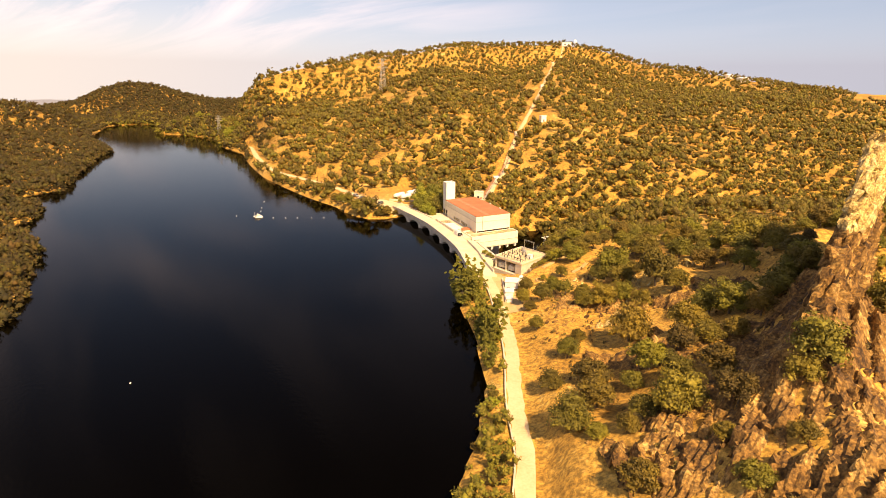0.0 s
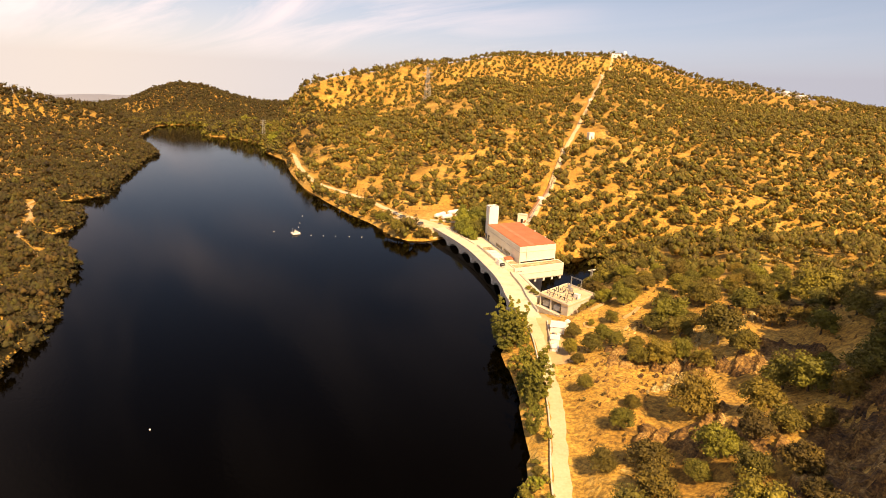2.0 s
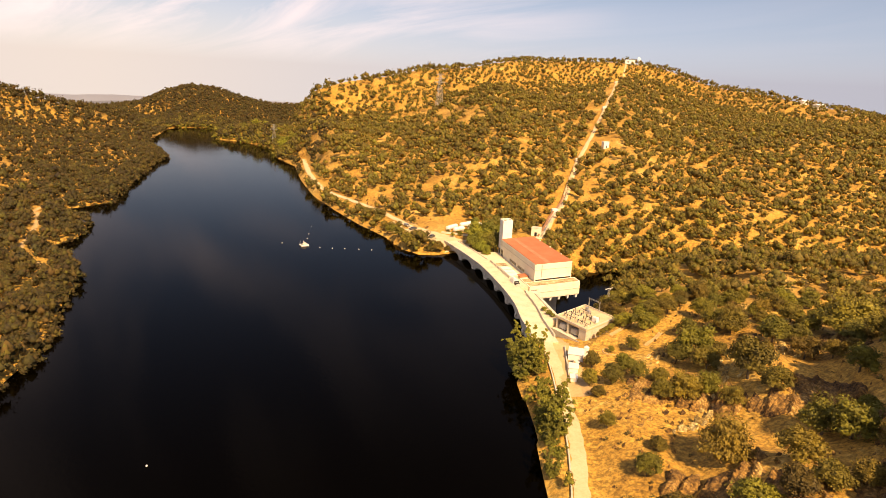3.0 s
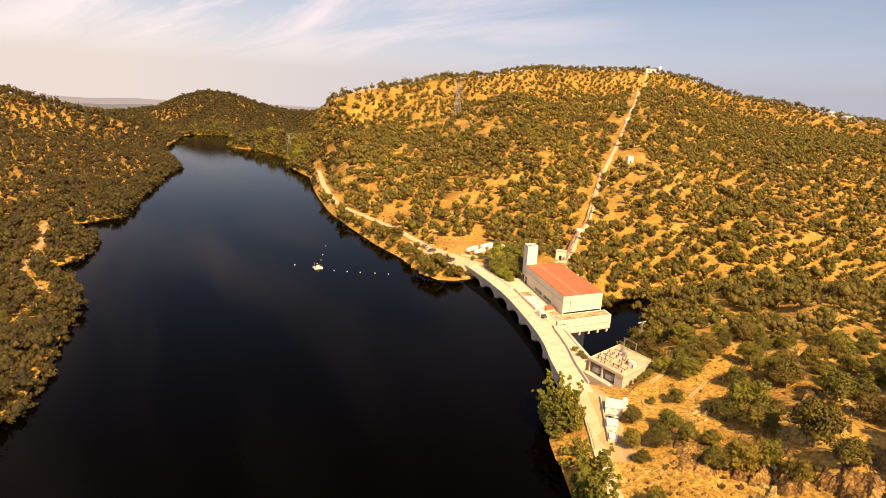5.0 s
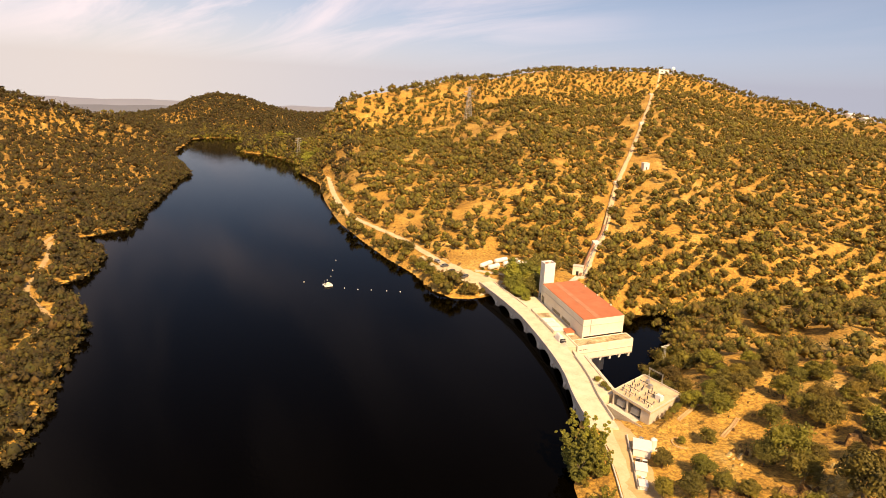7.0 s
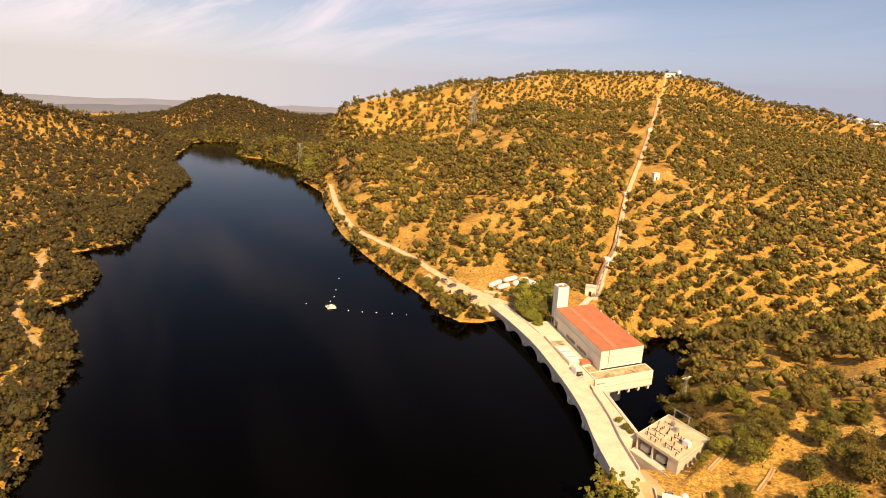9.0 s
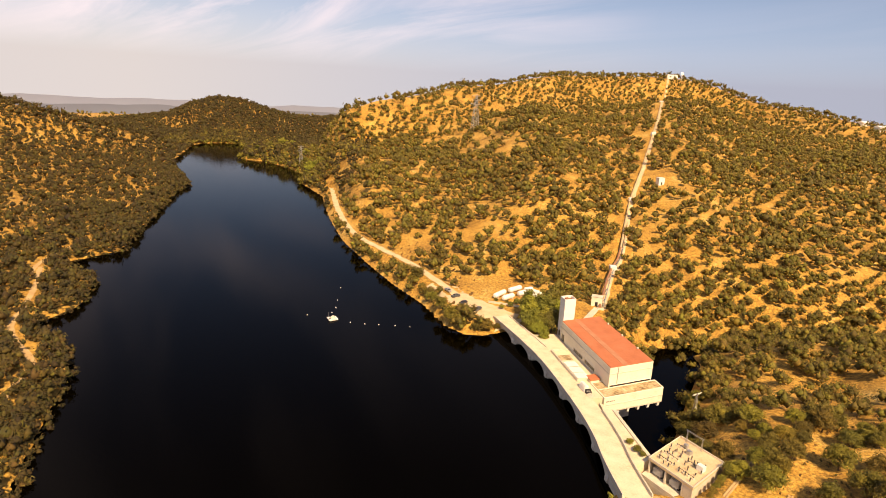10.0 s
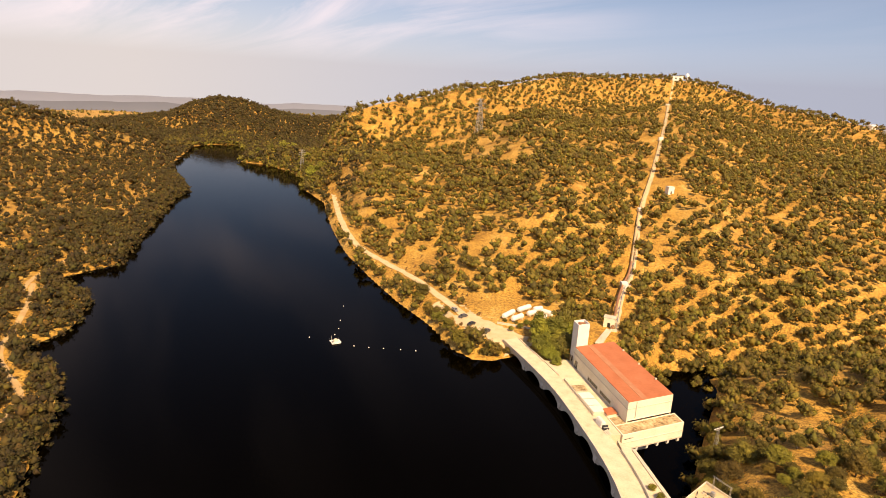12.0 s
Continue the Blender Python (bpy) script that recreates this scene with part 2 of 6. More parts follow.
def thing(name, place=(0, 0, 0), turn=0.0, label="", category="", group="", kind=""):
    ob = new(name)
    ob.matrix_basis = pose(*place, 0, 0, turn)
    ob.empty_display_size = 0.2
    return tagged(ob, label, category, group, kind)


def box(bm, x0, x1, y0, y1, z0, z1, bevel=0.0, m=None):
    r = bmesh.ops.create_cube(bm, size=1.0)
    vs = r["verts"]
    for v in vs:
        v.co = Vector((x0 + (v.co.x + 0.5) * (x1 - x0), y0 + (v.co.y + 0.5) * (y1 - y0), z0 + (v.co.z + 0.5) * (z1 - z0)))
    if bevel:
        es = list({e for v in vs for e in v.link_edges})
        r2 = bmesh.ops.bevel(bm, geom=es, offset=bevel, segments=1, affect='EDGES')
        vs = list({v for f in r2["faces"] for v in f.verts} | {v for v in vs if v.is_valid})
    if m is not None:
        bmesh.ops.transform(bm, matrix=m, verts=vs)
    return vs


def boxed(x0, x1, y0, y1, z0, z1, bevel=0.0):
    bm = bmesh.new()
    box(bm, x0, x1, y0, y1, z0, z1, bevel)
    return bm


def rod(bm, a, b, r0, r1=None, seg=6):
    a, b = Vector(a), Vector(b)
    d = b - a
    m = Matrix.Translation((a + b) / 2) @ d.to_track_quat("Z", "Y").to_matrix().to_4x4()
    bmesh.ops.create_cone(bm, cap_ends=True, segments=seg, radius1=r0, radius2=r0 if r1 is None else r1, depth=d.length, matrix=m)


def spline(pts, n):
    """n points evenly along a smooth curve through pts (numpy rows)."""
    p = np.array(pts, float)
    q = np.vstack([2 * p[0] - p[1], p, 2 * p[-1] - p[-2]])
    out = []
    for i in range(1, len(q) - 2):
        for s in np.linspace(0, 1, 24, endpoint=False):
            a, b, c, d = q[i - 1], q[i], q[i + 1], q[i + 2]
            out.append(0.5 * (2 * b + (c - a) * s + (2 * a - 5 * b + 4 * c - d) * s ** 2 + (3 * b - a - 3 * c + d) * s ** 3))
    out.append(p[-1])
    o = np.array(out)
    L = np.concatenate([[0], np.cumsum(np.linalg.norm(np.diff(o[:, :2], axis=0), axis=1))])
    t = np.linspace(0, L[-1], n)
    return np.stack([np.interp(t, L, o[:, k]) for k in range(o.shape[1])], 1)


# ---- the lie of the land ----
SHORE_FAR = [(17.8, 243), (9.8, 238.5), (2.1, 239), (-4.7, 248.5), (-9, 260), (-17.8, 276), (-28, 292.7), (-38.5, 312), (-51, 338), (-64, 367), (-81, 417), (-98, 475), (-110.8, 525), (-132, 566), (-145.6, 592), (-150, 640), (-185, 700), (-220, 738), (-259, 757)]
SHORE_END = [(-259, 757), (-262, 800), (-290, 880), (-319, 936), (-350, 932), (-372, 902)]
SHORE_WEST = [(-372, 902), (-312, 690), (-232, 545), (-229, 510), (-211, 446), (-178, 330), (-194, 300), (-162, 276), (-151, 246), (-157, 224), (-134, 207), (-121, 189), (-113, 167), (-104, 144), (-96, 122), (-89, 70), (-99, 2), (-116, -120), (-126, -400)]
SHORE_NEAR = [(-4, -400), (4, -60), (11.6, 3.3), (17.3, 34.6), (22.7, 48.4), (28.1, 67.4), (30.1, 94.7), (29.4, 115.2), (32.8, 132.9)]
CRESTS = [
    [(-256, 756, 7), (-208, 765, 15), (-163, 650, 38), (-140, 655, 53), (-122, 690, 67), (-89, 727, 77), (-52, 764, 84), (3, 839, 99), (60, 903, 104), (105, 951, 117), (164, 1008, 128), (243, 1036, 131), (306, 1064, 136), (360, 1082, 138), (411, 1063, 129), (454, 1024, 110), (488, 976, 96), (515, 928, 90), (536, 880, 83), (560, 824, 72), (560, 722, 59), (569, 649, 56), (602, 579, 59), (784, 418, 62)],
    [(-560, 300, 72), (-520, 560, 64), (-500, 690, 57), (-457, 680, 51), (-419, 690, 41), (-401, 740, 32), (-395, 800, 17), (-392, 860, 4)],
    [(-720, 159, 50), (-700, 530, 45), (-620, 900, 15)],
    [(-623, 1097, -1), (-543, 1192, 22), (-488, 1193, 47), (-446, 1192, 55), (-392, 1192, 50), (-350, 1201, 37), (-305, 1238, 25), (-215, 1238, 31)],
    [(-335, 968, 9), (-365, 1050, 28), (-410, 1130, 46)],
    [(46, -60, 14), (60, 4, 21), (70, 27, 27), (84, 40, 28), (94, 57, 27), (101, 76, 25), (110, 94, 25), (127, 102, 26), (166, 108, 28), (266, 109, 32), (453, 71, 40)],
]
VALES = [
    [(50, 166, -17), (62, 189, -17), (80, 230, -17), (98, 267, -17), (135, 288, -16), (195, 287, -17), (289, 277, -19), (455, 231, -23)],
    [(41, 134, 3), (44, 146, 2)],
    [(61, 271, 3), (51, 269, 4), (28, 264, 4)],
    [(55, 405, 32), (65, 454, 43), (68, 555, 59), (86, 686, 76)],
    [(155, 399, 25), (168, 487, 39), (210, 602, 61), (276, 790, 97)],
    [(193, 389, 11), (297, 483, 35), (391, 584, 50)],
    [(67, 46, 14.5), (73, 54, 15.5), (69, 74, 8.5), (67, 92, 6), (69, 107, 7.5), (72, 124, 6), (76, 142, 6.5), (91, 154, 6), (102, 171, 5), (124, 206, -2)],
    [(47, 50, 5), (51, 66, 4), (57, 80, 4.8), (60, 96, 4.2)],
    [(80, 82, 13), (84, 95, 14), (88, 106, 15), (94, 122, 12.5), (96, 138, 11)],
    [(102, 135, 11), (148, 205, 6), (253, 189, 6)],
    [(-56, 455, 21), (-86, 555, 32), (-117, 604, 35)],
    [(-215, 1010, -12), (-120, 1090, -25), (20, 1260, -40), (260, 1330, -45), (520, 1250, -40)],
    [(-640, 960, -6), (-560, 1010, -14), (-490, 1050, -14)],
    [(-900, 1150, -16), (-760, 1290, -16), (-660, 1360, -14), (-560, 1400, -12)],
]
ROAD_NEAR = [(7, -90, 2.2), (15.6, -33.3, 2.2), (23.6, 8.7, 2.2), (25.9, 26.1, 2.2), (29.2, 38.9, 2.2), (31.4, 55.9, 2.2), (34.6, 71.7, 2.2), (36.7, 84.2, 2.3), (38.4, 99.9, 2.5), (39.6, 113.2, 2.8), (40.2, 123.4, 3.1), (40.2, 135, 3.4)]
DAM_AXIS = [(40.2, 135, 3.4), (39.1, 151, 3.4), (39, 163.8, 3.4), (37.2, 180.4, 3.4), (32.2, 207.6, 3.4), (26.6, 226.8, 3.4), (20.6, 243.1, 3.5), (16.6, 253.5, 3.6)]
ROAD_FAR = [(16.6, 253.5, 3.6), (10.6, 259.4, 3.7), (2.6, 268.2, 3.8), (-5.3, 285.2, 4), (-23.8, 320.7, 4.2), (-41.3, 345.9, 4.4), (-62.5, 381.7, 4.4), (-83.8, 448.6, 4.6), (-107.2, 545.6, 5)]


def line_dist(x, y, pts):
    """Distance from points to a polyline, and the third column there."""
    best = np.full(x.shape, 1e9)
    val = np.zeros(x.shape)
    for a, b in zip(pts[:-1], pts[1:]):
        dx, dy = b[0] - a[0], b[1] - a[1]
        s = np.clip(((x - a[0]) * dx + (y - a[1]) * dy) / (dx * dx + dy * dy + 1e-9), 0, 1)
        d = np.hypot(x - a[0] - s * dx, y - a[1] - s * dy)
        near = d < best
        best = np.where(near, d, best)
        if len(a) > 2:
            val = np.where(near, a[2] + s * (b[2] - a[2]), val)
    return best, val


def inside(x, y, poly):
    r = np.zeros(x.shape, bool)
    for (x0, y0), (x1, y1) in zip(poly, poly[1:] + poly[:1]):
        if y0 == y1:
            continue
        r ^= ((y0 > y) != (y1 > y)) & (x < (x1 - x0) * (y - y0) / (y1 - y0) + x0)
    return r


def fbm(x, y, size, octaves, seed):
    """Smooth value noise on a lattice, about -1 to 1."""
    rng = np.random.RandomState(seed)
    g = rng.rand(256, 256) * 2 - 1
    out, amp, tot = np.zeros(x.shape), 1.0, 0.0
    for o in range(octaves):
        u, v = x / size + 37.3 * o, y / size + 11.9 * o
        i, j = np.floor(u).astype(int), np.floor(v).astype(int)
        fu, fv = u - i, v - j
        fu, fv = fu * fu * (3 - 2 * fu), fv * fv * (3 - 2 * fv)
        a, b = g[i % 256, j % 256], g[(i + 1) % 256, j % 256]
        c, d = g[i % 256, (j + 1) % 256], g[(i + 1) % 256, (j + 1) % 256]
        out += amp * ((a * (1 - fu) + b * fu) * (1 - fv) + (c * (1 - fu) + d * fu) * fv)
        tot += amp
        amp *= 0.5
        size *= 0.5
    return out / tot


def smooth(t):
    t = np.clip(t, 0, 1)
    return t * t * (3 - 2 * t)


LAKE = SHORE_NEAR + [(x, y) for x, y, z in DAM_AXIS[1:-1]] + SHORE_FAR + SHORE_END[1:-1] + SHORE_WEST


def land(x, y):
    """Height of the ground; the lake bed is below zero."""
    x, y = np.asarray(x, float), np.asarray(y, float)
    num, den = np.zeros(x.shape), np.zeros(x.shape)
    shore = np.full(x.shape, 1e9)
    for pts in (SHORE_FAR, SHORE_END, SHORE_WEST, SHORE_NEAR):
        shore = np.minimum(shore, line_dist(x, y, pts)[0])
    w = 1 / (shore + 0.5) ** 1.9
    den += w
    for pts in CRESTS + VALES:
        d, z = line_dist(x, y, pts)
        w = 1 / (d + 3.0) ** 1.9
        num += w * z
        den += w
    z = num / den
    far = np.hypot(x - 40, y - 150)
    z += smooth((shore - 4) / 60) * (fbm(x, y, 60, 4, 3) * 3.0 + fbm(x, y, 260, 2, 4) * 4.0 * smooth((far - 150) / 300))
    z += smooth((shore - 2) / 20) * fbm(x, y, 9, 4, 5) * 0.9
    lake = inside(x, y, LAKE)
    gorge = smooth((x - 36) / 8) * smooth((y - 132) / 16)
    z = np.where(lake, -np.minimum(np.where((x < -60) | (y > 300), 0.75, 0.35) * shore, 9.0) - 0.1, np.where(gorge > 0.5, z, np.maximum(z, np.minimum(0.25 + 0.5 * shore, 1.2))))
    # gentle banks round the head of the lake
    z = np.where(lake | (y < 540), z, np.minimum(z, 0.5 + 0.62 * shore + 0.02 * np.maximum(shore - 10, 0) ** 2))
    # terraces cut for the roads
    for pts, wide in ((ROAD_NEAR, 2.2), (ROAD_FAR, 2.6)):
        d, rz = line_dist(x, y, pts)
        k = 1 - smooth((d - wide) / 5.0)
        z = np.where(lake, z, z + (rz - 0.12 - z) * k)
    # the parking place and the yard beside the dam
    for cx, cy, r, rz in ((5, 262, 12, 3.8), (15, 258.5, 5, 3.65), (24, 274, 13, 3.9), (47, 124, 9, 2.9)):
        k = 1 - smooth((np.hypot(x - cx, y - cy) - r) / 9)
        z = np.where(lake, z, z + (rz - 0.12 - z) * k)
    # the bank heaped against the substation
    out = (x - 53.6) * 0.755 - (y - 138.2) * 0.656
    run = (x - 53.6) * 0.656 + (y - 138.2) * 0.755
    k = smooth((out - 0.7) / 1.2) * smooth((run + 1) / 2) * (1 - smooth((np.hypot(x - 61, y - 142) - 9) / 8))
    z = z + np.maximum(4.3 - z, 0) * k
    # the gorge below the dam
    d = line_dist(x, y, [(47, 166), (55, 192), (73, 226), (91, 258)])[0]
    z = np.where(lake, z, np.minimum(z, -17.0 + np.maximum(d - 11.5, 0) * 1.6))
    # lower land beyond the hills
    z = z - smooth((np.hypot(x, y - 300) - 1150) / 2500) * 190
    far = np.hypot(x, y)
    z = z + smooth((far - 2300) / 1100) * (1 - smooth((far - 4100) / 700)) * (38 + 55 * fbm(x, y, 900, 3, 9))
    return z


# ---- ground: one sheet, fine near the dam and coarse far off ----
def from_arrays(name, v, f, mat, smooth_faces=False):
    me = bpy.data.meshes.new(name)
    v, f = np.asarray(v, np.float32), np.asarray(f, np.int32)
    k = f.shape[1]
    me.vertices.add(len(v))
    me.vertices.foreach_set("co", v.ravel())
    me.loops.add(f.size)
    me.loops.foreach_set("vertex_index", f.ravel())
    me.polygons.add(len(f))
    me.polygons.foreach_set("loop_start", np.arange(0, f.size, k, dtype=np.int32))
    me.polygons.foreach_set("loop_total", np.full(len(f), k, np.int32))
    me.polygons.foreach_set("use_smooth", np.full(len(f), smooth_faces))
    me.update(calc_edges=True)
    me.validate()
    me.materials.append(mat)
    return me


GRID = 450
gu = np.linspace(-1, 1, GRID)
gx = 40 + 75 * np.sinh(4.75 * gu)
gy = 130 + 75 * np.sinh(4.75 * gu)
GX, GY = np.meshgrid(gx, gy)
GZ = land(GX, GY)
verts = np.stack([GX.ravel(), GY.ravel(), GZ.ravel()], 1)
ii, jj = np.meshgrid(np.arange(GRID - 1), np.arange(GRID - 1))
q0 = (jj * GRID + ii).ravel()
quads = np.stack([q0, q0 + 1, q0 + GRID + 1, q0 + GRID], 1)
ground = new("ground", from_arrays("ground", verts, quads, soil_mat, True))
tagged(ground, "dry ochre hillsides of bare soil and straw grass round the lake", "ground", kind="structure")


def sheet(name, poly, z, mat, label, category="water"):
    bm = bmesh.new()
    vs = [bm.verts.new((x, y, z)) for x, y in poly]
    bm.faces.new(vs)
    bmesh.ops.triangulate(bm, faces=bm.faces[:])
    ob = part(name, bm, mat)
    if ob.data.polygons[0].normal.z < 0:
        ob.data.flip_normals()
    return tagged(ob, label, category, kind="structure")


# the sheet runs a little under the banks, so that the ground itself draws the shoreline
bank = [(x + 6, y) for x, y in SHORE_NEAR[:-1]] + [(38.5, 134)] + [(x + 0.5, y) for x, y, z in DAM_AXIS[1:-1]] + [(20, 247), (10, 244), (3, 244.5)] + [(x + 7, y + 4) for x, y in SHORE_FAR[3:-3]] + [(x + 8, y + 11) for x, y in SHORE_FAR[-3:-1]] + [(x + 10, y + 8) for x, y in SHORE_END[:-2]] + [(SHORE_END[-2][0] - 12, SHORE_END[-2][1] + 6)] + [(x - 9, y + 2) for x, y in SHORE_WEST]
sheet("water", bank, 0.0, water_mat, "dark still reservoir water with a faint ripple")
sheet("water", [(43, 150), (58, 150), (84, 195), (112, 246), (118, 280), (92, 288), (58, 276), (44, 240)], -15.0, water_mat, "dark still pool below the dam")


def ribbon(name, pts, wide, z, mat, label, n=60, thick=0.25, category="road", lift=None):
    p = spline(pts, n)
    t = np.gradient(p[:, :2], axis=0)
    t /= np.linalg.norm(t, axis=1)[:, None]
    nrm = np.stack([-t[:, 1], t[:, 0]], 1)
    rng = np.random.RandomState(len(name) + n)
    bm = bmesh.new()
    rows = []
    for i in range(n):
        row = []
        for s in (-0.5, -0.17, 0.17, 0.5):
            k = s * wide * (1 + (0.12 * rng.randn() if abs(s) == 0.5 else 0))
            x, y = p[i, 0] + nrm[i, 0] * k, p[i, 1] + nrm[i, 1] * k
            zz = p[i, 2] + z + (0.03 if abs(s) < 0.3 else 0) if lift is None else float(land(x, y)) + lift
            row.append(bm.verts.new((x, y, zz)))
        for s, j in ((-0.5, 0), (0.5, 3)):
            v = row[j].co
            row.insert(0 if j == 0 else len(row), bm.verts.new((v.x, v.y, v.z - thick - 0.4)))
        rows.append(row)
    for a, b in zip(rows[:-1], rows[1:]):
        for j in range(len(a) - 1):
            bm.faces.new((a[j], b[j], b[j + 1], a[j + 1]))
    bmesh.ops.recalc_face_normals(bm, faces=bm.faces[:])
    ob = part(name, bm, mat)
    return tagged(ob, label, category, kind="structure")


ribbon("road", ROAD_NEAR, 3.1, 0, road_mat, "pale dusty single-lane track along the shore", 90)
ribbon("road", [(42.0, 104, 2.62), (43.2, 117, 2.98), (43.4, 129, 3.28), (43.0, 141, 3.36)], 7.0, 0, dust_mat, "wide dusty forecourt in front of the sheds", 40, 0.25, "road", 0.10)
ribbon("road", [(21, 246.5, 3.5), (14.5, 254.5, 3.58), (7.5, 261, 3.66), (0.5, 268.5, 3.74), (-5, 281, 3.86), (-10, 291, 3.95)], 15.0, 0, road_mat, "trodden dirt parking place at the end of the dam", 40, 0.25, "road", 0.10)
ribbon("road", ROAD_FAR, 4.0, 0, road_mat, "pale dirt road cut into the hillside above the water", 90)


# ---- trees ----
rnd = np.random.RandomState(11)


def leaf_cloud(rng, centres, radii, per, size):
    """Small leaf blades on the shells of clumps: vertices and quads."""
    n = len(centres) * per
    c = np.repeat(centres, per, 0)
    r = np.repeat(radii, per)
    d = rng.randn(n, 3)
    d /= np.linalg.norm(d, axis=1)[:, None]
    d[:, 2] = np.where(d[:, 2] < -0.3, -d[:, 2], d[:, 2])
    p = c + d * (r * rng.uniform(0.72, 1.08, n))[:, None] * (1, 1, 0.8)
    a = np.cross(d + rng.randn(n, 3) * 0.6, rng.randn(n, 3))
    a /= np.linalg.norm(a, axis=1)[:, None]
    b = np.cross(d + rng.randn(n, 3) * 0.5, a)
    b /= np.linalg.norm(b, axis=1)[:, None]
    s = (size * rng.uniform(0.6, 1.4, n))[:, None]
    v = np.stack([p - a * s, p + b * s * 0.7, p + a * s, p - b * s * 0.7], 1).reshape(-1, 3)
    f = np.arange(n * 4).reshape(n, 4)
    return v, f


ICO_V = np.array([(0, 0, 1), (.894, 0, .447), (.276, .851, .447), (-.724, .526, .447), (-.724, -.526, .447), (.276, -.851, .447), (.724, .526, -.447), (-.276, .851, -.447), (-.894, 0, -.447), (-.276, -.851, -.447), (.724, -.526, -.447), (0, 0, -1)], float)
ICO_F = np.array([(0, 1, 2), (0, 2, 3), (0, 3, 4), (0, 4, 5), (0, 5, 1), (1, 6, 2), (2, 7, 3), (3, 8, 4), (4, 9, 5), (5, 10, 1), (2, 6, 7), (3, 7, 8), (4, 8, 9), (5, 9, 10), (1, 10, 6), (11, 7, 6), (11, 8, 7), (11, 9, 8), (11, 10, 9), (11, 6, 10)])


OCT_V = np.array([(1, 0, 0), (0, 1, 0), (-1, 0, 0), (0, -1, 0), (0, 0, 1), (0, 0, -1)], float)
OCT_F = np.array([(0, 1, 4), (1, 2, 4), (2, 3, 4), (3, 0, 4), (1, 0, 5), (2, 1, 5), (3, 2, 5), (0, 3, 5)])


def crown_mesh(seed, wide, high, base, mat, clumps=48, per=84, size=0.15, open_=0.0, spire=False):
    rng = np.random.RandomState(seed)
    d = rng.randn(clumps, 3)
    d /= np.linalg.norm(d, axis=1)[:, None]
    d[:, 2] = np.abs(d[:, 2]) * 1.55 - 0.75
    c = d * rng.uniform(0.45, 0.92, clumps)[:, None] * (wide / 2 * 0.85, wide / 2 * 0.85, high / 2 * 0.9)
    c[:, :2] += rng.randn(clumps, 2) * wide * 0.05 * (1 + open_)
    c[:, 2] += base + high / 2
    if spire:                        # several upright plumes side by side
        stem = rng.randint(0, 6, clumps)
        ang, up = stem * 1.05 + 0.4, rng.uniform(0, 1, clumps)
        tall = (0.62 + 0.38 * ((stem * 7) % 6) / 5) * high
        c[:, 0] = np.cos(ang) * wide * (0.12 + 0.30 * up) + rng.randn(clumps) * wide * 0.05
        c[:, 1] = np.sin(ang) * wide * (0.12 + 0.30 * up) + rng.randn(clumps) * wide * 0.05
        c[:, 2] = base + 0.3 + up * tall
    r = rng.uniform(0.12, 0.24, clumps) * wide * (1 - 0.25 * open_)
    if spire:
        r *= 0.72 - 0.40 * up
    v, f = leaf_cloud(rng, c, r, per, size)
    f = np.hstack([f[:, :3]])[:, :3], np.stack([f[:, 0], f[:, 2], f[:, 3]], 1)
    f = np.vstack(f)
    vs, fs = [v], [f]
    o = len(v)
    for k in range(clumps):          # leafy hearts of the clumps
        vs.append(c[k] + ICO_V * (r[k] * 0.52 * rng.uniform(0.6, 1.2, (12, 1))) * (1, 1, 0.8))
        fs.append(ICO_F + o)
        o += 12
    return from_arrays("crown", np.vstack(vs), np.vstack(fs), mat)


def trunk_mesh(seed, high, r):
    rng = np.random.RandomState(seed)
    bm = bmesh.new()
    a = Vector((0, 0, -0.6))
    b = Vector((rng.uniform(-.2, .2), rng.uniform(-.2, .2), high * 0.55))
    rod(bm, a, b, r, r * 0.7, 7)
    for k in range(4):
        ang = k * 1.57 + rng.uniform(-.5, .5)
        e = b + Vector((math.cos(ang) * high * 0.45, math.sin(ang) * high * 0.45, high * rng.uniform(0.4, 0.7)))
        rod(bm, b - Vector((0, 0, 0.15)), e, r * 0.5, r * 0.16, 5)
    me = bpy.data.meshes.new("trunk")
    bm.to_mesh(me)
    bm.free()
    me.materials.append(bark_mat)
    return me


def tree_kind(seed, wide, high, base, mat, label, **k):
    t = thing("tree", (0, 0, -500), 0, label, "tree")
    a = new("trunk", trunk_mesh(seed, base + high * 0.4, 0.035 * wide))
    a.parent = t
    b = new("crown", crown_mesh(seed, wide, high, base, mat, **k))
    b.parent = t
    return t


GROVE = [tree_kind(60 + i, w, h, 0.3, bright_leaf_mat, "dense bright green tree beside the tower", clumps=54, per=90, size=0.13, open_=0.4) for i, (w, h) in enumerate([(4.4, 6.0), (5.0, 5.6)])]
KINDS = [tree_kind(20 + i, w, h, b, leaf_mat, "round dark green holm oak on the dry slope") for i, (w, h, b) in enumerate([(6.4, 5.3, 0.1), (5.4, 5.0, 0.1), (7.2, 5.8, 0.15), (4.6, 4.0, 0.05), (6.0, 6.0, 0.15)])]
BUSHES = [tree_kind(40 + i, w, h, 0.05, leaf_mat, "low grey-green scrub bush on dry soil", clumps=18, per=110, size=0.10) for i, (w, h) in enumerate([(2.4, 1.7), (3.0, 2.0)])]
RIPARIAN = [tree_kind(50 + i, w, h, b, bright_leaf_mat, "bright green waterside tree with open branches", clumps=54, per=80, size=0.12, open_=2.0) for i, (w, h, b) in enumerate([(4.2, 6.8, 0.8), (5.2, 5.6, 0.6), (3.4, 3.2, 0.2)])]
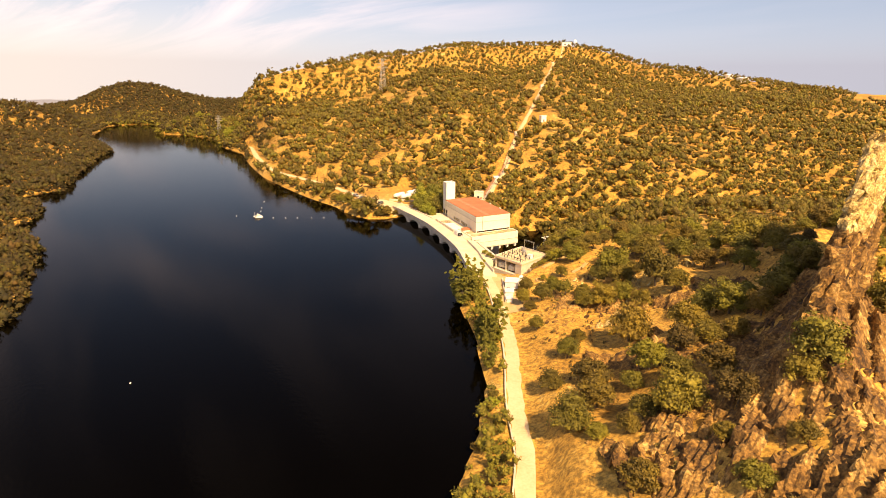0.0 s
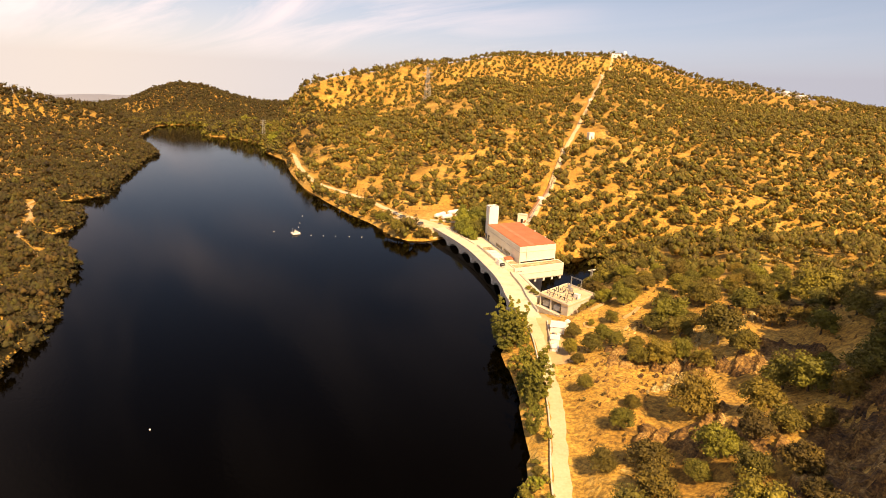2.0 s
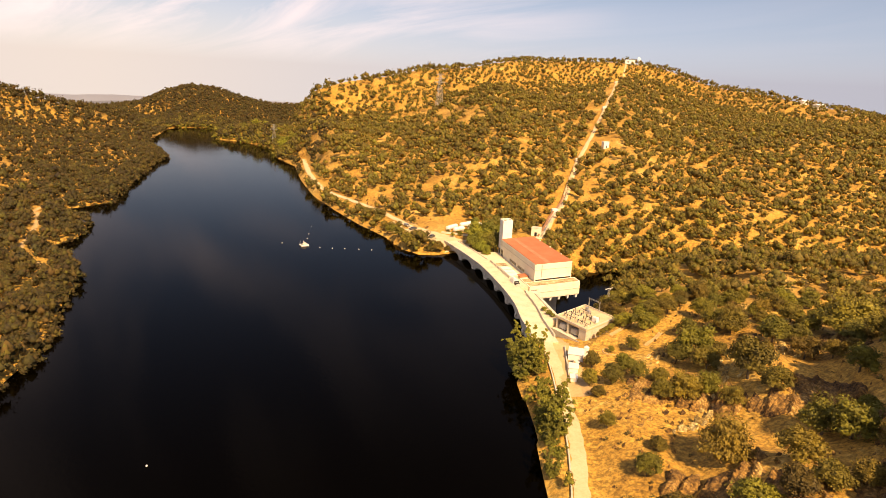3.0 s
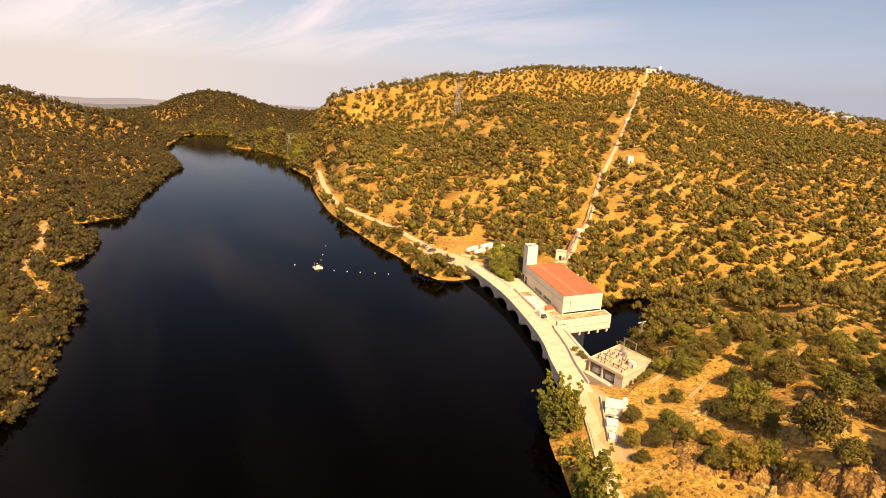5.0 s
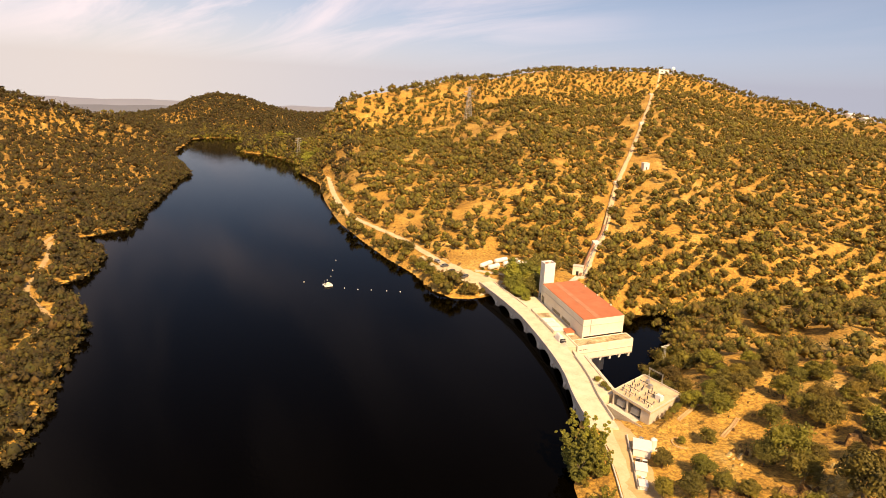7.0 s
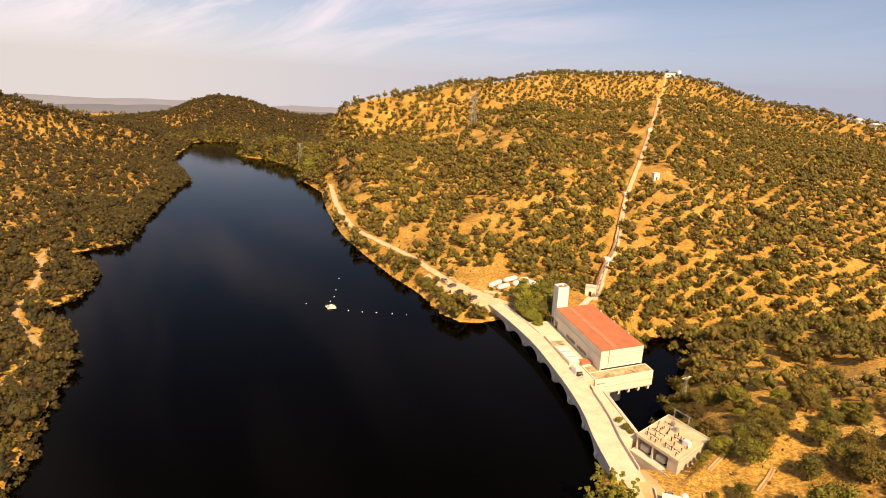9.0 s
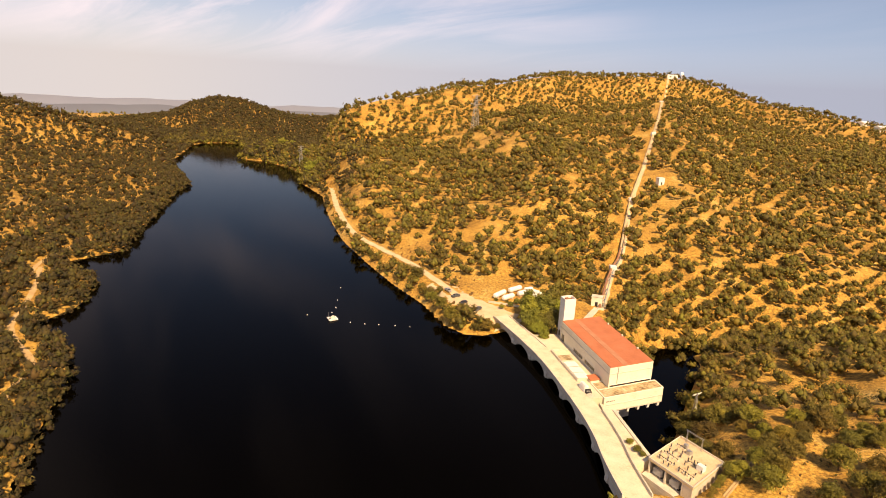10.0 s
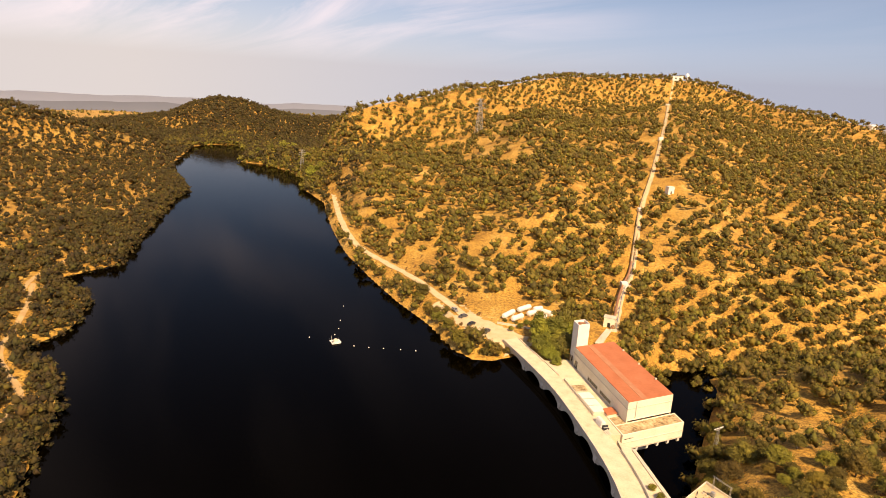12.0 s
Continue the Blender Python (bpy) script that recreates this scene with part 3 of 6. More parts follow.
RIPARIAN += [tree_kind(56 + i, w, h, 0.3, poplar_mat, "feathery yellow-green poplar with upright branches", clumps=130, per=44, size=0.13, open_=1.2, spire=True) for i, (w, h) in enumerate([(5.0, 7.4), (4.4, 6.0)])]


def plant(kinds, x, y, scale, group, z=None):
    k = kinds[rnd.randint(len(kinds))]
    zz = float(land(x, y)) if z is None else z
    m = pose(x, y, zz - 0.1, 0, 0, rnd.uniform(0, 360)) @ Matrix.Diagonal((scale, scale, scale * rnd.uniform(0.88, 1.12), 1))
    c = copy_thing(k, m)
    c["group"] = group
    return c


PENSTOCK = [(62, 268.7), (77.4, 314.9), (90.1, 343.8), (119.4, 433.3), (154.4, 524.2), (219.2, 700.1), (276.1, 864.1), (348.5, 1066.3)]
TRACK_A = [(-126, 156), (-127.5, 168), (-129.8, 177.5), (-131.6, 185), (-133.8, 191.5), (-140.5, 199.5), (-148, 206), (-161, 221), (-170, 242), (-181, 265), (-196, 291)]
TRACK_B = [(-192.5, 275.7), (-201.1, 301.7), (-202.6, 336.7), (-198.5, 366.6)]
WORKS = [(37, 107), (46, 106), (51.5, 118), (58, 131), (66, 150), (60, 166), (66, 187), (83, 222), (98, 250), (92, 264), (76, 252), (62, 240), (62, 268), (54, 270), (44, 262), (40, 244), (26, 242), (30, 222), (36, 200)]
YARD = [(10, 262), (30, 250), (44, 262), (44, 290), (14, 290)]


def clear_of_works(x, y):
    """True where trees may grow."""
    ok = ~inside(x, y, LAKE)
    for pts, wide in ((ROAD_NEAR, 3.4), (ROAD_FAR, 4.4), (DAM_AXIS, 7.0), (PENSTOCK, 3.4), (TRACK_A, 2.2), (TRACK_B, 2.2)):
        ok &= line_dist(x, y, pts)[0] > wide
    ok &= ~inside(x, y, WORKS) & ~inside(x, y, YARD)
    ok &= np.hypot(x - 4, y - 263) > 12
    ok &= np.hypot(x - 59, y - 128) > 8
    ok &= ~((np.hypot(x - 149, y - 453) < 9) | (np.hypot(x - 149, y - 464) < 7))
    return ok


def scatter(x0, x1, y0, y1, step, seed):
    rng = np.random.RandomState(seed)
    X, Y = np.meshgrid(np.arange(x0, x1, step), np.arange(y0, y1, step))
    X = (X + rng.uniform(-0.5, 0.5, X.shape) * step).ravel()
    Y = (Y + rng.uniform(-0.5, 0.5, Y.shape) * step).ravel()
    return X, Y, rng


def woods(name, X, Y, rng, label, lumps, leaves, mat, size=(4.2, 7.6)):
    """One joined mass of countless trees."""
    n = len(X)
    Z = land(X, Y)
    W = rng.uniform(*size, n) * rng.uniform(0.8, 1.15, n)
    Hh = W * rng.uniform(0.70, 1.08, n)
    vs, fs, o = [], [], 0
    per = leaves // lumps
    for k in range(lumps):          # each clump: a rough heart and a shell of leaves
        ang, rad = rng.uniform(0, 6.283, n), rng.uniform(0.12, 0.36, n) * W * (1 if k else 0.15)
        c = np.stack([X + np.cos(ang) * rad, Y + np.sin(ang) * rad, Z + Hh * (rng.uniform(0.28, 0.74, n) if k else 0.6)], 1)
        s = W * rng.uniform(0.15, 0.24, n) * (1 if k else 1.45)
        j = rng.uniform(0.6, 1.0, (n, 6, 1)) * (1.0 if per else 1.3)
        v = c[:, None, :] + OCT_V[None] * s[:, None, None] * j
        vs.append(v.reshape(-1, 3))
        fs.append((np.arange(n)[:, None, None] * 6 + OCT_F[None] + o).reshape(-1, 3))
        o += n * 6
        if per:
            m = n * per
            d = rng.randn(m, 3)
            d /= np.linalg.norm(d, axis=1)[:, None]
            d[:, 2] = np.where(d[:, 2] < -0.4, -d[:, 2], d[:, 2])
            r = np.repeat(s, per)
            p = np.repeat(c, per, 0) + d * (r * rng.uniform(0.62, 1.22, m))[:, None]
            tri = p[:, None, :] + rng.randn(m, 3, 3) * (np.repeat(W, per) * (0.50 if leaves > 100 else 0.40) / math.sqrt(leaves))[:, None, None]
            vs.append(tri.reshape(-1, 3))
            fs.append(np.arange(m * 3).reshape(m, 3) + o)
            o += m * 3
    ob = new(name, from_arrays(name, np.vstack(vs), np.vstack(fs), mat, True))
    return tagged(ob, label, "trees", kind="stuff")


BARE = [(-23, 352, 10, 24), (-38, 381, 7, 24), (20, 587, 24, 50), (45, 522, 16, 26), (-14, 657, 26, 40), (11, 290, 11, 14), (154, 475, 14, 22), (547, 831, 60, 60), (511, 743, 40, 40)]


def cover(x, y):
    """How thickly the slopes are wooded."""
    c = 0.72 + 0.75 * fbm(x, y, 36, 3, 21) + 0.30 * fbm(x, y, 190, 2, 22)
    for cx, cy, rx, ry in BARE:
        c -= 0.75 * (1 - smooth((np.hypot((x - cx) / rx, (y - cy) / ry) - 0.7) / 0.5))
    return c


# near slopes, tree by tree: the tall ones first
SLOPE_OAKS = [(59.8, 99.3, 6.8), (64.7, 98.6, 7.7), (70.2, 99.4, 6.1), (75.5, 118.3, 10.6), (80, 100.3, 12.4), (72.1, 92.1, 5.9), (80.4, 91, 8.5), (60.4, 71.5, 8.7), (51.2, 78.5, 5.2), (46.1, 70.3, 6.3), (46.4, 56.2, 7.7), (37.2, 41.4, 6.8), (39.4, 35, 4.8), (56.6, 53.3, 7.6), (51.9, 50.5, 5.6), (47.7, 36.3, 6.6), (51.8, 33.4, 7.6), (68.3, 62.2, 7.6), (62.3, 52.9, 7.7), (68, 53.9, 7.9), (63, 41.7, 8.3), (79.6, 73.3, 7.7), (81.2, 68.2, 9.0), (72.6, 52.8, 6.6), (57.5, 27.4, 6.3), (57.4, 45, 6.0), (59.7, 33.6, 5.5), (87.3, 62.4, 8.8), (81.7, 58.7, 6.4), (66.4, 24.8, 8.4), (64.1, 23.4, 5.1), (89.8, 76.1, 5.6), (117.6, 121.4, 12.9), (95.6, 118.9, 10.0), (103.2, 120.2, 9.3), (43.9, 33.6, 5.3), (52.2, 21.1, 4.9), (57.7, 14.1, 3.8), (38.7, 58, 4.7), (44, 46.8, 7.8), (46.3, 102.9, 4.6), (44, 88, 4.8), (39.6, 19.4, 7.5), (50, 11.1, 4.8), (74.8, 110.4, 7.9), (70.7, 141.4, 7.6), (49.5, 120.1, 6.2), (57.0, 116.6, 7.2), (70.7, 118.3, 7.5), (45.6, 108.8, 5.5), (51.0, 108.2, 6.1), (90.4, 147.3, 8.9), (57.7, 108.7, 5.3), (62.4, 107.3, 6.3), (88.5, 135.6, 7.6), (80.6, 116.8, 7.6), (80.1, 134.7, 6.4), (62.7, 128.7, 4.6), (90.4, 129.7, 7.5)]
for x, y, s in SLOPE_OAKS:
    plant(KINDS, x, y, s / 6.2, "oaks on the near slope")
taken = np.array([(x, y) for x, y, s in SLOPE_OAKS])
X, Y, rng = scatter(44, 150, 20, 215, 6.6, 31)
gap = np.min(np.hypot(X[:, None] - taken[:, 0], Y[:, None] - taken[:, 1]), 1)
near = (line_dist(X, Y, ROAD_NEAR)[0] < 22) & (Y < 112)
keep = clear_of_works(X, Y) & (gap > 7) & (rng.rand(len(X)) < np.where(near | ((Y < 100) & (X < 92)), 0.05, 0.20 + 0.72 * cover(X, Y))) & (line_dist(X, Y, [(67, 27), (84, 45), (100, 59), (116, 76)])[0] > 6)
pick = np.flatnonzero(keep)
pick = pick[np.argsort(np.hypot(X[pick] - 58, Y[pick] - 90))][:165]
for x, y in zip(X[pick], Y[pick]):
    plant(KINDS, x, y, rnd.uniform(0.72, 1.32), "oaks on the near slope")
single = np.zeros(len(X), bool)
single[pick] = True
rest = keep & ~single
woods("oak_woods", X[rest], Y[rest], rng, "holm oaks on the slope below the dam", 9, 270, far_leaf_mat, (5.0, 8.4))
X, Y, rng = scatter(44, 118, 6, 190, 2.6, 35)
keep = clear_of_works(X, Y) & (rng.rand(len(X)) < 0.24 + 0.35 * fbm(X, Y, 18, 2, 36))
woods("slope_scrub", X[keep], Y[keep], rng, "low dry scrub on the near slope", 4, 60, dry_mat, (0.5, 1.7))
# the strip between road and water
X, Y, rng = scatter(8, 40, -20, 130, 2.0, 37)
d_road = line_dist(X, Y, ROAD_NEAR)[0]
lakeside = X < np.interp(Y, [-33, 9, 56, 100, 135], [15.6, 23.6, 31.4, 38.6, 40])
keep = ~inside(X, Y, LAKE) & (d_road > 2.6) & lakeside & (rng.rand(len(X)) < np.where(Y > 62, 0.16 + 0.5 * (np.abs(Y - 92) < 10), 0.72))
woods("shore_scrub", X[keep], Y[keep], rng, "thick olive bushes between road and water", 7, 140, thicket_mat, (1.6, 3.9))
X, Y, rng = scatter(12, 38, -8, 128, 3.0, 33)
d_road = line_dist(X, Y, ROAD_NEAR)[0]
keep = ~inside(X, Y, LAKE) & (d_road > 2.5) & (d_road < 9) & (X < np.interp(Y, [-33, 9, 56, 100, 135], [15.6, 23.6, 31.4, 38.6, 40])) & (rng.rand(len(X)) < np.where(Y > 62, 0.12, 0.32))
for x, y in zip(X[keep], Y[keep]):
    plant(RIPARIAN[1:] + BUSHES, x, y, rnd.uniform(0.55, 1.0), "bushes along the shore")
for x, y, s in ((30.2, 117.4, 1.7), (32.6, 119.5, 1.6), (30.2, 122.6, 1.7), (34.2, 121.8, 1.4), (35.2, 117.2, 1.1), (33.4, 125.6, 1.2), (33.6, 95.4, 1.5), (32.2, 91.2, 1.6), (33.8, 87.6, 1.4), (31.4, 84.6, 1.2), (34.4, 99.2, 1.1), (29.6, 74.2, 1.0)):
    plant(RIPARIAN[3:], x, y, s, "tall trees between road and water")
for x, y, s in ((29.1, 242.5, 2), (32.6, 239.4, 1.5), (36.6, 241.5, 1.9), (34.7, 248.6, 2.4), (29.1, 247.1, 2.2), (37.6, 254.9, 2.3), (40.7, 249.5, 2), (35.2, 243.5, 2.1), (29.6, 253.6, 2), (27.6, 257.4, 1), (43.2, 257, 1.8), (22.6, 262.3, 0.55), (25.6, 265.8, 0.6), (18.6, 258.9, 0.5), (30.6, 236.2, 1.3), (32.4, 231.8, 1.0), (31.2, 240.0, 1.6)):
    plant(GROVE, x, y, s, "green trees beside the tower")
for x, y, s in ((16.8, 269.4, 0.9), (21.6, 268.0, 0.8), (27.0, 267.6, 1.0)):
    plant(BUSHES, x, y, s, "bushes beside the tanks")
for x, y, s in ((11.4, 241.2, 1.3), (15.8, 243.6, 0.7), (-2.4, 245.8, 1.45), (1.2, 243.4, 0.7), (7.0, 240.6, 0.6), (-7.1, 257.5, 0.9), (-11.1, 268, 1.0), (-12.5, 276.5, 1), (-15.4, 283.1, 0.7), (-19.4, 300.5, 1.25), (-20.7, 298.9, 0.8), (-28.1, 308.4, 0.8), (-42.7, 331.9, 0.8), (-46.5, 339.3, 0.7)):
    plant(KINDS, x, y, s, "oaks on the lake bank")
for x, y, s in ((63, 165, 1.0), (66, 172, 1.15), (68.5, 180, 1.05), (71, 187, 1.2), (75, 195, 1.1), (79, 203, 1.0), (64, 158, 0.8), (72, 178, 1.2), (84, 212, 1.1), (60, 171, 0.7), (63.5, 180, 0.75)):
    plant(KINDS, x, y, s, "oaks on the bank of the pool")
for x, y in ((-142, 628), (-137, 616), (-148, 640), (-130, 605), (-140, 612), (-157, 668), (-165, 697), (-208, 766), (-224, 768), (-239, 766), (-198, 766)):
    plant(RIPARIAN[:2], x, y, rnd.uniform(1.7, 2.6), "bright trees on the far bank")

# far slopes
X, Y, rng = scatter(-620, 540, 150, 660, 5.7, 41)
near = (X > 44) & (X < 150) & (Y < 215)
sparse = np.where((Y < 400) & (X < 30) & (X > -70), 0.95, 1.0)
keep = clear_of_works(X, Y) & ~near & (rng.rand(len(X)) < cover(X, Y) * sparse + 0.45 * (X < -84) + 0.3 * ((Y < 340) & (X > 60)))
side = (X > 100 + 0.74 * Y) | (X < -110 - 0.80 * Y)
woods("oak_woods", X[keep & side], Y[keep & side], rng, "holm oaks on the slopes of the side valley", 4, 0, far_leaf_mat, (4.6, 8.6))
keep &= ~side
close = keep & (Y < 340) & (X > -40)
woods("oak_woods", X[close], Y[close], rng, "holm oaks on the slope behind the powerhouse", 9, 324, far_leaf_mat, (4.8, 9.4))
keep &= ~close
# from here west, the dim light of the bank sits in the leaf colour
west = keep & (X < -84)
woods("oak_woods", X[west], Y[west], rng, "scrub oaks on the opposite hillside, dimness put into their leaf colour", 5, 65, dimmed_scrub_mat, (4.6, 8.4))
keep &= ~west
woods("oak_woods", X[keep], Y[keep], rng, "holm oaks dotted over the dry slopes", 6, 90, far_leaf_mat, (5.2, 10.2))
X, Y, rng = scatter(-700, 720, 660, 1330, 7.2, 43)
keep = clear_of_works(X, Y) & (rng.rand(len(X)) < np.maximum(cover(X, Y) * 1.25, 0.60) + 0.5 * (Y > 900) * (X < -90))
crest = CRESTS[0][4:20]
keep &= (X < -140) | (Y < np.interp(X, [c[0] for c in crest], [c[1] for c in crest]) + 28)
keep |= clear_of_works(X, Y) & (X < -170) & (rng.rand(len(X)) < 0.92)
keep &= (X < 110 + 0.74 * Y) & (X > -60 - 0.80 * Y) & (Y < 1250)
# the far hills take the same dimmed leaf colour
beyond = keep & (X < -170)
woods("oak_woods", X[beyond], Y[beyond], rng, "scrub oaks on the far hills beyond the lake, in dimmed leaf colour", 4, 20, dimmed_scrub_mat, (7.2, 11.2))
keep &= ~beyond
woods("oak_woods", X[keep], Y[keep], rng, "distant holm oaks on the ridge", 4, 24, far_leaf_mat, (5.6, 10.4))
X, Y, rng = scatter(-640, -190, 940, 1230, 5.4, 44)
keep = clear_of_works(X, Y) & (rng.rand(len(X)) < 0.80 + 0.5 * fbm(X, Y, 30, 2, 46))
woods("oak_woods", X[keep], Y[keep], rng, "scrub oaks on the hill at the head of the lake", 4, 20, dimmed_scrub_mat, (4.6, 8.0))
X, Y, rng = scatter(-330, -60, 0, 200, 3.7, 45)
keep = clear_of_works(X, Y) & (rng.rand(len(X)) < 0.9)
woods("oak_woods", X[keep], Y[keep], rng, "dense scrub woods on the opposite bank", 6, 120, dimmed_scrub_mat, (4.2, 7.2))
X, Y, rng = scatter(-320, -78, -20, 640, 4.4, 47)
ds = line_dist(X, Y, SHORE_WEST)[0]
keep = (clear_of_works(X, Y) | (ds < 2.0)) & (ds < np.where(Y < 430, 45, 16)) & (rng.rand(len(X)) < 0.92)
woods("shore_scrub", X[keep], Y[keep], rng, "thick bushes hanging over the opposite shore", 6, 96, dimmed_scrub_mat, (4.0, 7.0))
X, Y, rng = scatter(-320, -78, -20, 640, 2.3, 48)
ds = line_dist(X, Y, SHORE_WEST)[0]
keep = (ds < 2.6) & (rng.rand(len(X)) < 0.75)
woods("shore_scrub", X[keep], Y[keep], rng, "low bushes at the waterline, in dimmed leaf colour", 4, 48, dimmed_scrub_mat, (2.2, 4.2))
X, Y, rng = scatter(-170, 12, 246, 700, 3.4, 49)
ds = line_dist(X, Y, SHORE_FAR)[0]
keep = ~inside(X, Y, LAKE) & (ds < 7) & (line_dist(X, Y, ROAD_FAR)[0] > 3.4) & (rng.rand(len(X)) < 0.4) & (np.hypot(X - 4, Y - 263) > 12)
woods("shore_scrub", X[keep], Y[keep], rng, "low green scrub at the foot of the road bank", 4, 40, far_leaf_mat, (1.8, 3.8))
X, Y, rng = scatter(-420, -90, 480, 1060, 5.2, 51)
ds = np.minimum(line_dist(X, Y, SHORE_END)[0], np.where(Y > 560, line_dist(X, Y, SHORE_FAR)[0], 99))
keep = clear_of_works(X, Y) & (ds < 60) & (rng.rand(len(X)) < 0.92)
woods("shore_scrub", X[keep], Y[keep], rng, "green waterside woods at the head of the lake", 4, 28, far_leaf_mat, (5.5, 9.5))
X, Y, rng = scatter(-400, -100, 580, 1010, 3.4, 53)
ds = np.minimum(line_dist(X, Y, SHORE_FAR)[0], line_dist(X, Y, SHORE_END)[0])
keep = (~inside(X, Y, LAKE) | (ds < 2.5)) & (ds < 14) & (rng.rand(len(X)) < 0.8)
woods("shore_scrub", X[keep], Y[keep], rng, "bright green thicket along the far shore and cape", 4, 28, thicket_mat, (4.0, 7.5))
X, Y, rng = scatter(-3900, 3900, 1000, 4300, 46, 55)
keep = (np.hypot(X, Y) > 1420) & (np.hypot(X, Y) < 4200) & (np.abs(X) < 0.9 * Y) & (rng.rand(len(X)) < 0.8)
woods("far_woods", X[keep], Y[keep], rng, "woods on the farthest ridges", 2, 0, far_leaf_mat, (8, 14))
SHRUB = BUSHES[1]
# ridges on the horizon, with the blue air haze painted into their colour
for far, low, seed, name, mt in ((4450, -85, 91, "backdrop_1", hazed_ridge_mat), (4700, -52, 92, "backdrop_2", far_hazed_ridge_mat)):
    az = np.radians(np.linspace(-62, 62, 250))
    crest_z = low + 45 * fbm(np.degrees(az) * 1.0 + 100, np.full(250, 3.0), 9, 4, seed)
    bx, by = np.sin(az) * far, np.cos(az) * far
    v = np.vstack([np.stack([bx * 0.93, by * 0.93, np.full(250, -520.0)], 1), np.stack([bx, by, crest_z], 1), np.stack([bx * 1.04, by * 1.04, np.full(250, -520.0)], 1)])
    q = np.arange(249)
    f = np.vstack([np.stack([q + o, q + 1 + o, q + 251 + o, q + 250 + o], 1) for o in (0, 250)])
    tagged(new(name, from_arrays(name, v, f, mt, True)), "ridge on the far horizon, blue haze painted into its colour", "hills", kind="structure")


# ---- rocks ----
def shards(rng, places, sizes, lean=(0.55, 0.25, 1.0), stretch=(0.9, 0.5, 2.1)):
    """Angular blocks split along one bedding direction: a list of bmeshes' data."""
    out = []
    up = Vector(lean).normalized()
    turn = up.to_track_quat("Z", "Y").to_matrix()
    for p, s in zip(places, sizes):
        bm = bmesh.new()
        spin = Matrix.Rotation(rng.uniform(-0.5, 0.5), 3, "Z")
        tip = Matrix.Rotation(rng.uniform(-0.22, 0.22), 3, "X")
        for k in range(13):
            v = Vector(rng.uniform(-1, 1, 3))
            m = max(abs(c) for c in v)
            v = v / m * rng.uniform(0.75, 1.0)
            v = Vector((v.x * stretch[0], v.y * stretch[1], v.z * stretch[2])) * s * 0.5
            bm.verts.new(turn @ (tip @ (spin @ v)) + Vector(p))
        r = bmesh.ops.convex_hull(bm, input=bm.verts[:])
        bmesh.ops.delete(bm, geom=list({e for e in r["geom_interior"] if isinstance(e, bmesh.types.BMVert)}), context='VERTS')
        out.append(bm)
    return out


def pile(name, bms, mat, label):
    vs, fs, o = [], [], 0
    for bm in bms:
        bmesh.ops.triangulate(bm, faces=bm.faces[:])
        bm.verts.index_update()
        vs += [tuple(v.co) for v in bm.verts]
        fs += [tuple(v.index + o for v in f.verts) for f in bm.faces]
        o += len(bm.verts)
        bm.free()
    ob = new(name, from_arrays(name, vs, fs, mat))
    return tagged(ob, label, "rocks", kind="stuff")


rng = np.random.RandomState(5)
crag = thing("rock_crag", (92, 51, 27), 0, "tall jagged ochre rock crag standing on the slope", "rock")
places, sizes = [], []
FIN = [(66.8, 27.1, 27.5, 4), (74.2, 34.3, 31, 8), (80.5, 41, 34, 14), (89.9, 49.9, 40.2, 24), (96.3, 55.7, 47.3, 34), (101.5, 60.7, 52, 38), (108, 67, 52, 38), (116, 76, 50, 36), (124, 84, 46, 30)]
fin = spline(FIN, 46)
for i, (x, y, z, h) in enumerate(fin):
    g = float(land(x, y))
    top = g + (z - g) * (0.86 + 0.18 * rng.rand())
    n = max(2, int((top - g) / 2.3) + 1)
    for k in range(n + 1):
        zz = g + (top - g) * k / n
        wide = 1 - 0.62 * (k / n)
        for side in range(4):
            a = side * 1.571 + rng.uniform(-0.6, 0.6)
            r = 3.1 * wide * rng.uniform(0.55, 1.0)
            places.append((x + math.cos(a) * r, y + math.sin(a) * r, zz - 0.6 + rng.uniform(-0.9, 0.9)))
            sizes.append(rng.choice((1.5, 2.2, 3.2, 4.0)) * rng.uniform(0.8, 1.1) * (0.6 + 0.4 * wide))
order = np.argsort([-s for s in sizes])
slab = dict(lean=(0.50, 0.12, 1.0), stretch=(0.72, 0.80, 1.45))
for i, bm in enumerate(shards(rng, [places[k] for k in order[:280]], [sizes[k] for k in order[:280]], **slab)):
    bmesh.ops.translate(bm, verts=bm.verts[:], vec=(-92, -51, -27))
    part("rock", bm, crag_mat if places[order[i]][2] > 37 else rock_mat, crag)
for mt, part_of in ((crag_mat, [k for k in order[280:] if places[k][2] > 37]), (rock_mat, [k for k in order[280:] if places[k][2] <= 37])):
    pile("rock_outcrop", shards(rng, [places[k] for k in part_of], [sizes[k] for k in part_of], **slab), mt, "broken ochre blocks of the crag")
# creviced rock, split into tilted beds along the line of the crag
STRIKE = Vector((0.64, 0.77))
BED = [(48, 20), (58, 12), (66, 24), (74, 36), (84, 48), (94, 58)]
NX, NY = 200, 370
RX, RY = np.meshgrid(np.linspace(38, 140, NX), np.linspace(-14, 150, NY))
across = RX * STRIKE.y - RY * STRIKE.x
along = RX * STRIKE.x + RY * STRIKE.y
u = across / 3.4 + 0.9 * fbm(RX, RY, 14, 3, 71) + 0.25 * fbm(RX, RY, 3.2, 2, 72)
saw = 1 - (u - np.floor(u))
u2 = across / 1.15 + 1.2 * fbm(RX, RY, 6, 2, 73)
saw2 = 1 - (u2 - np.floor(u2))
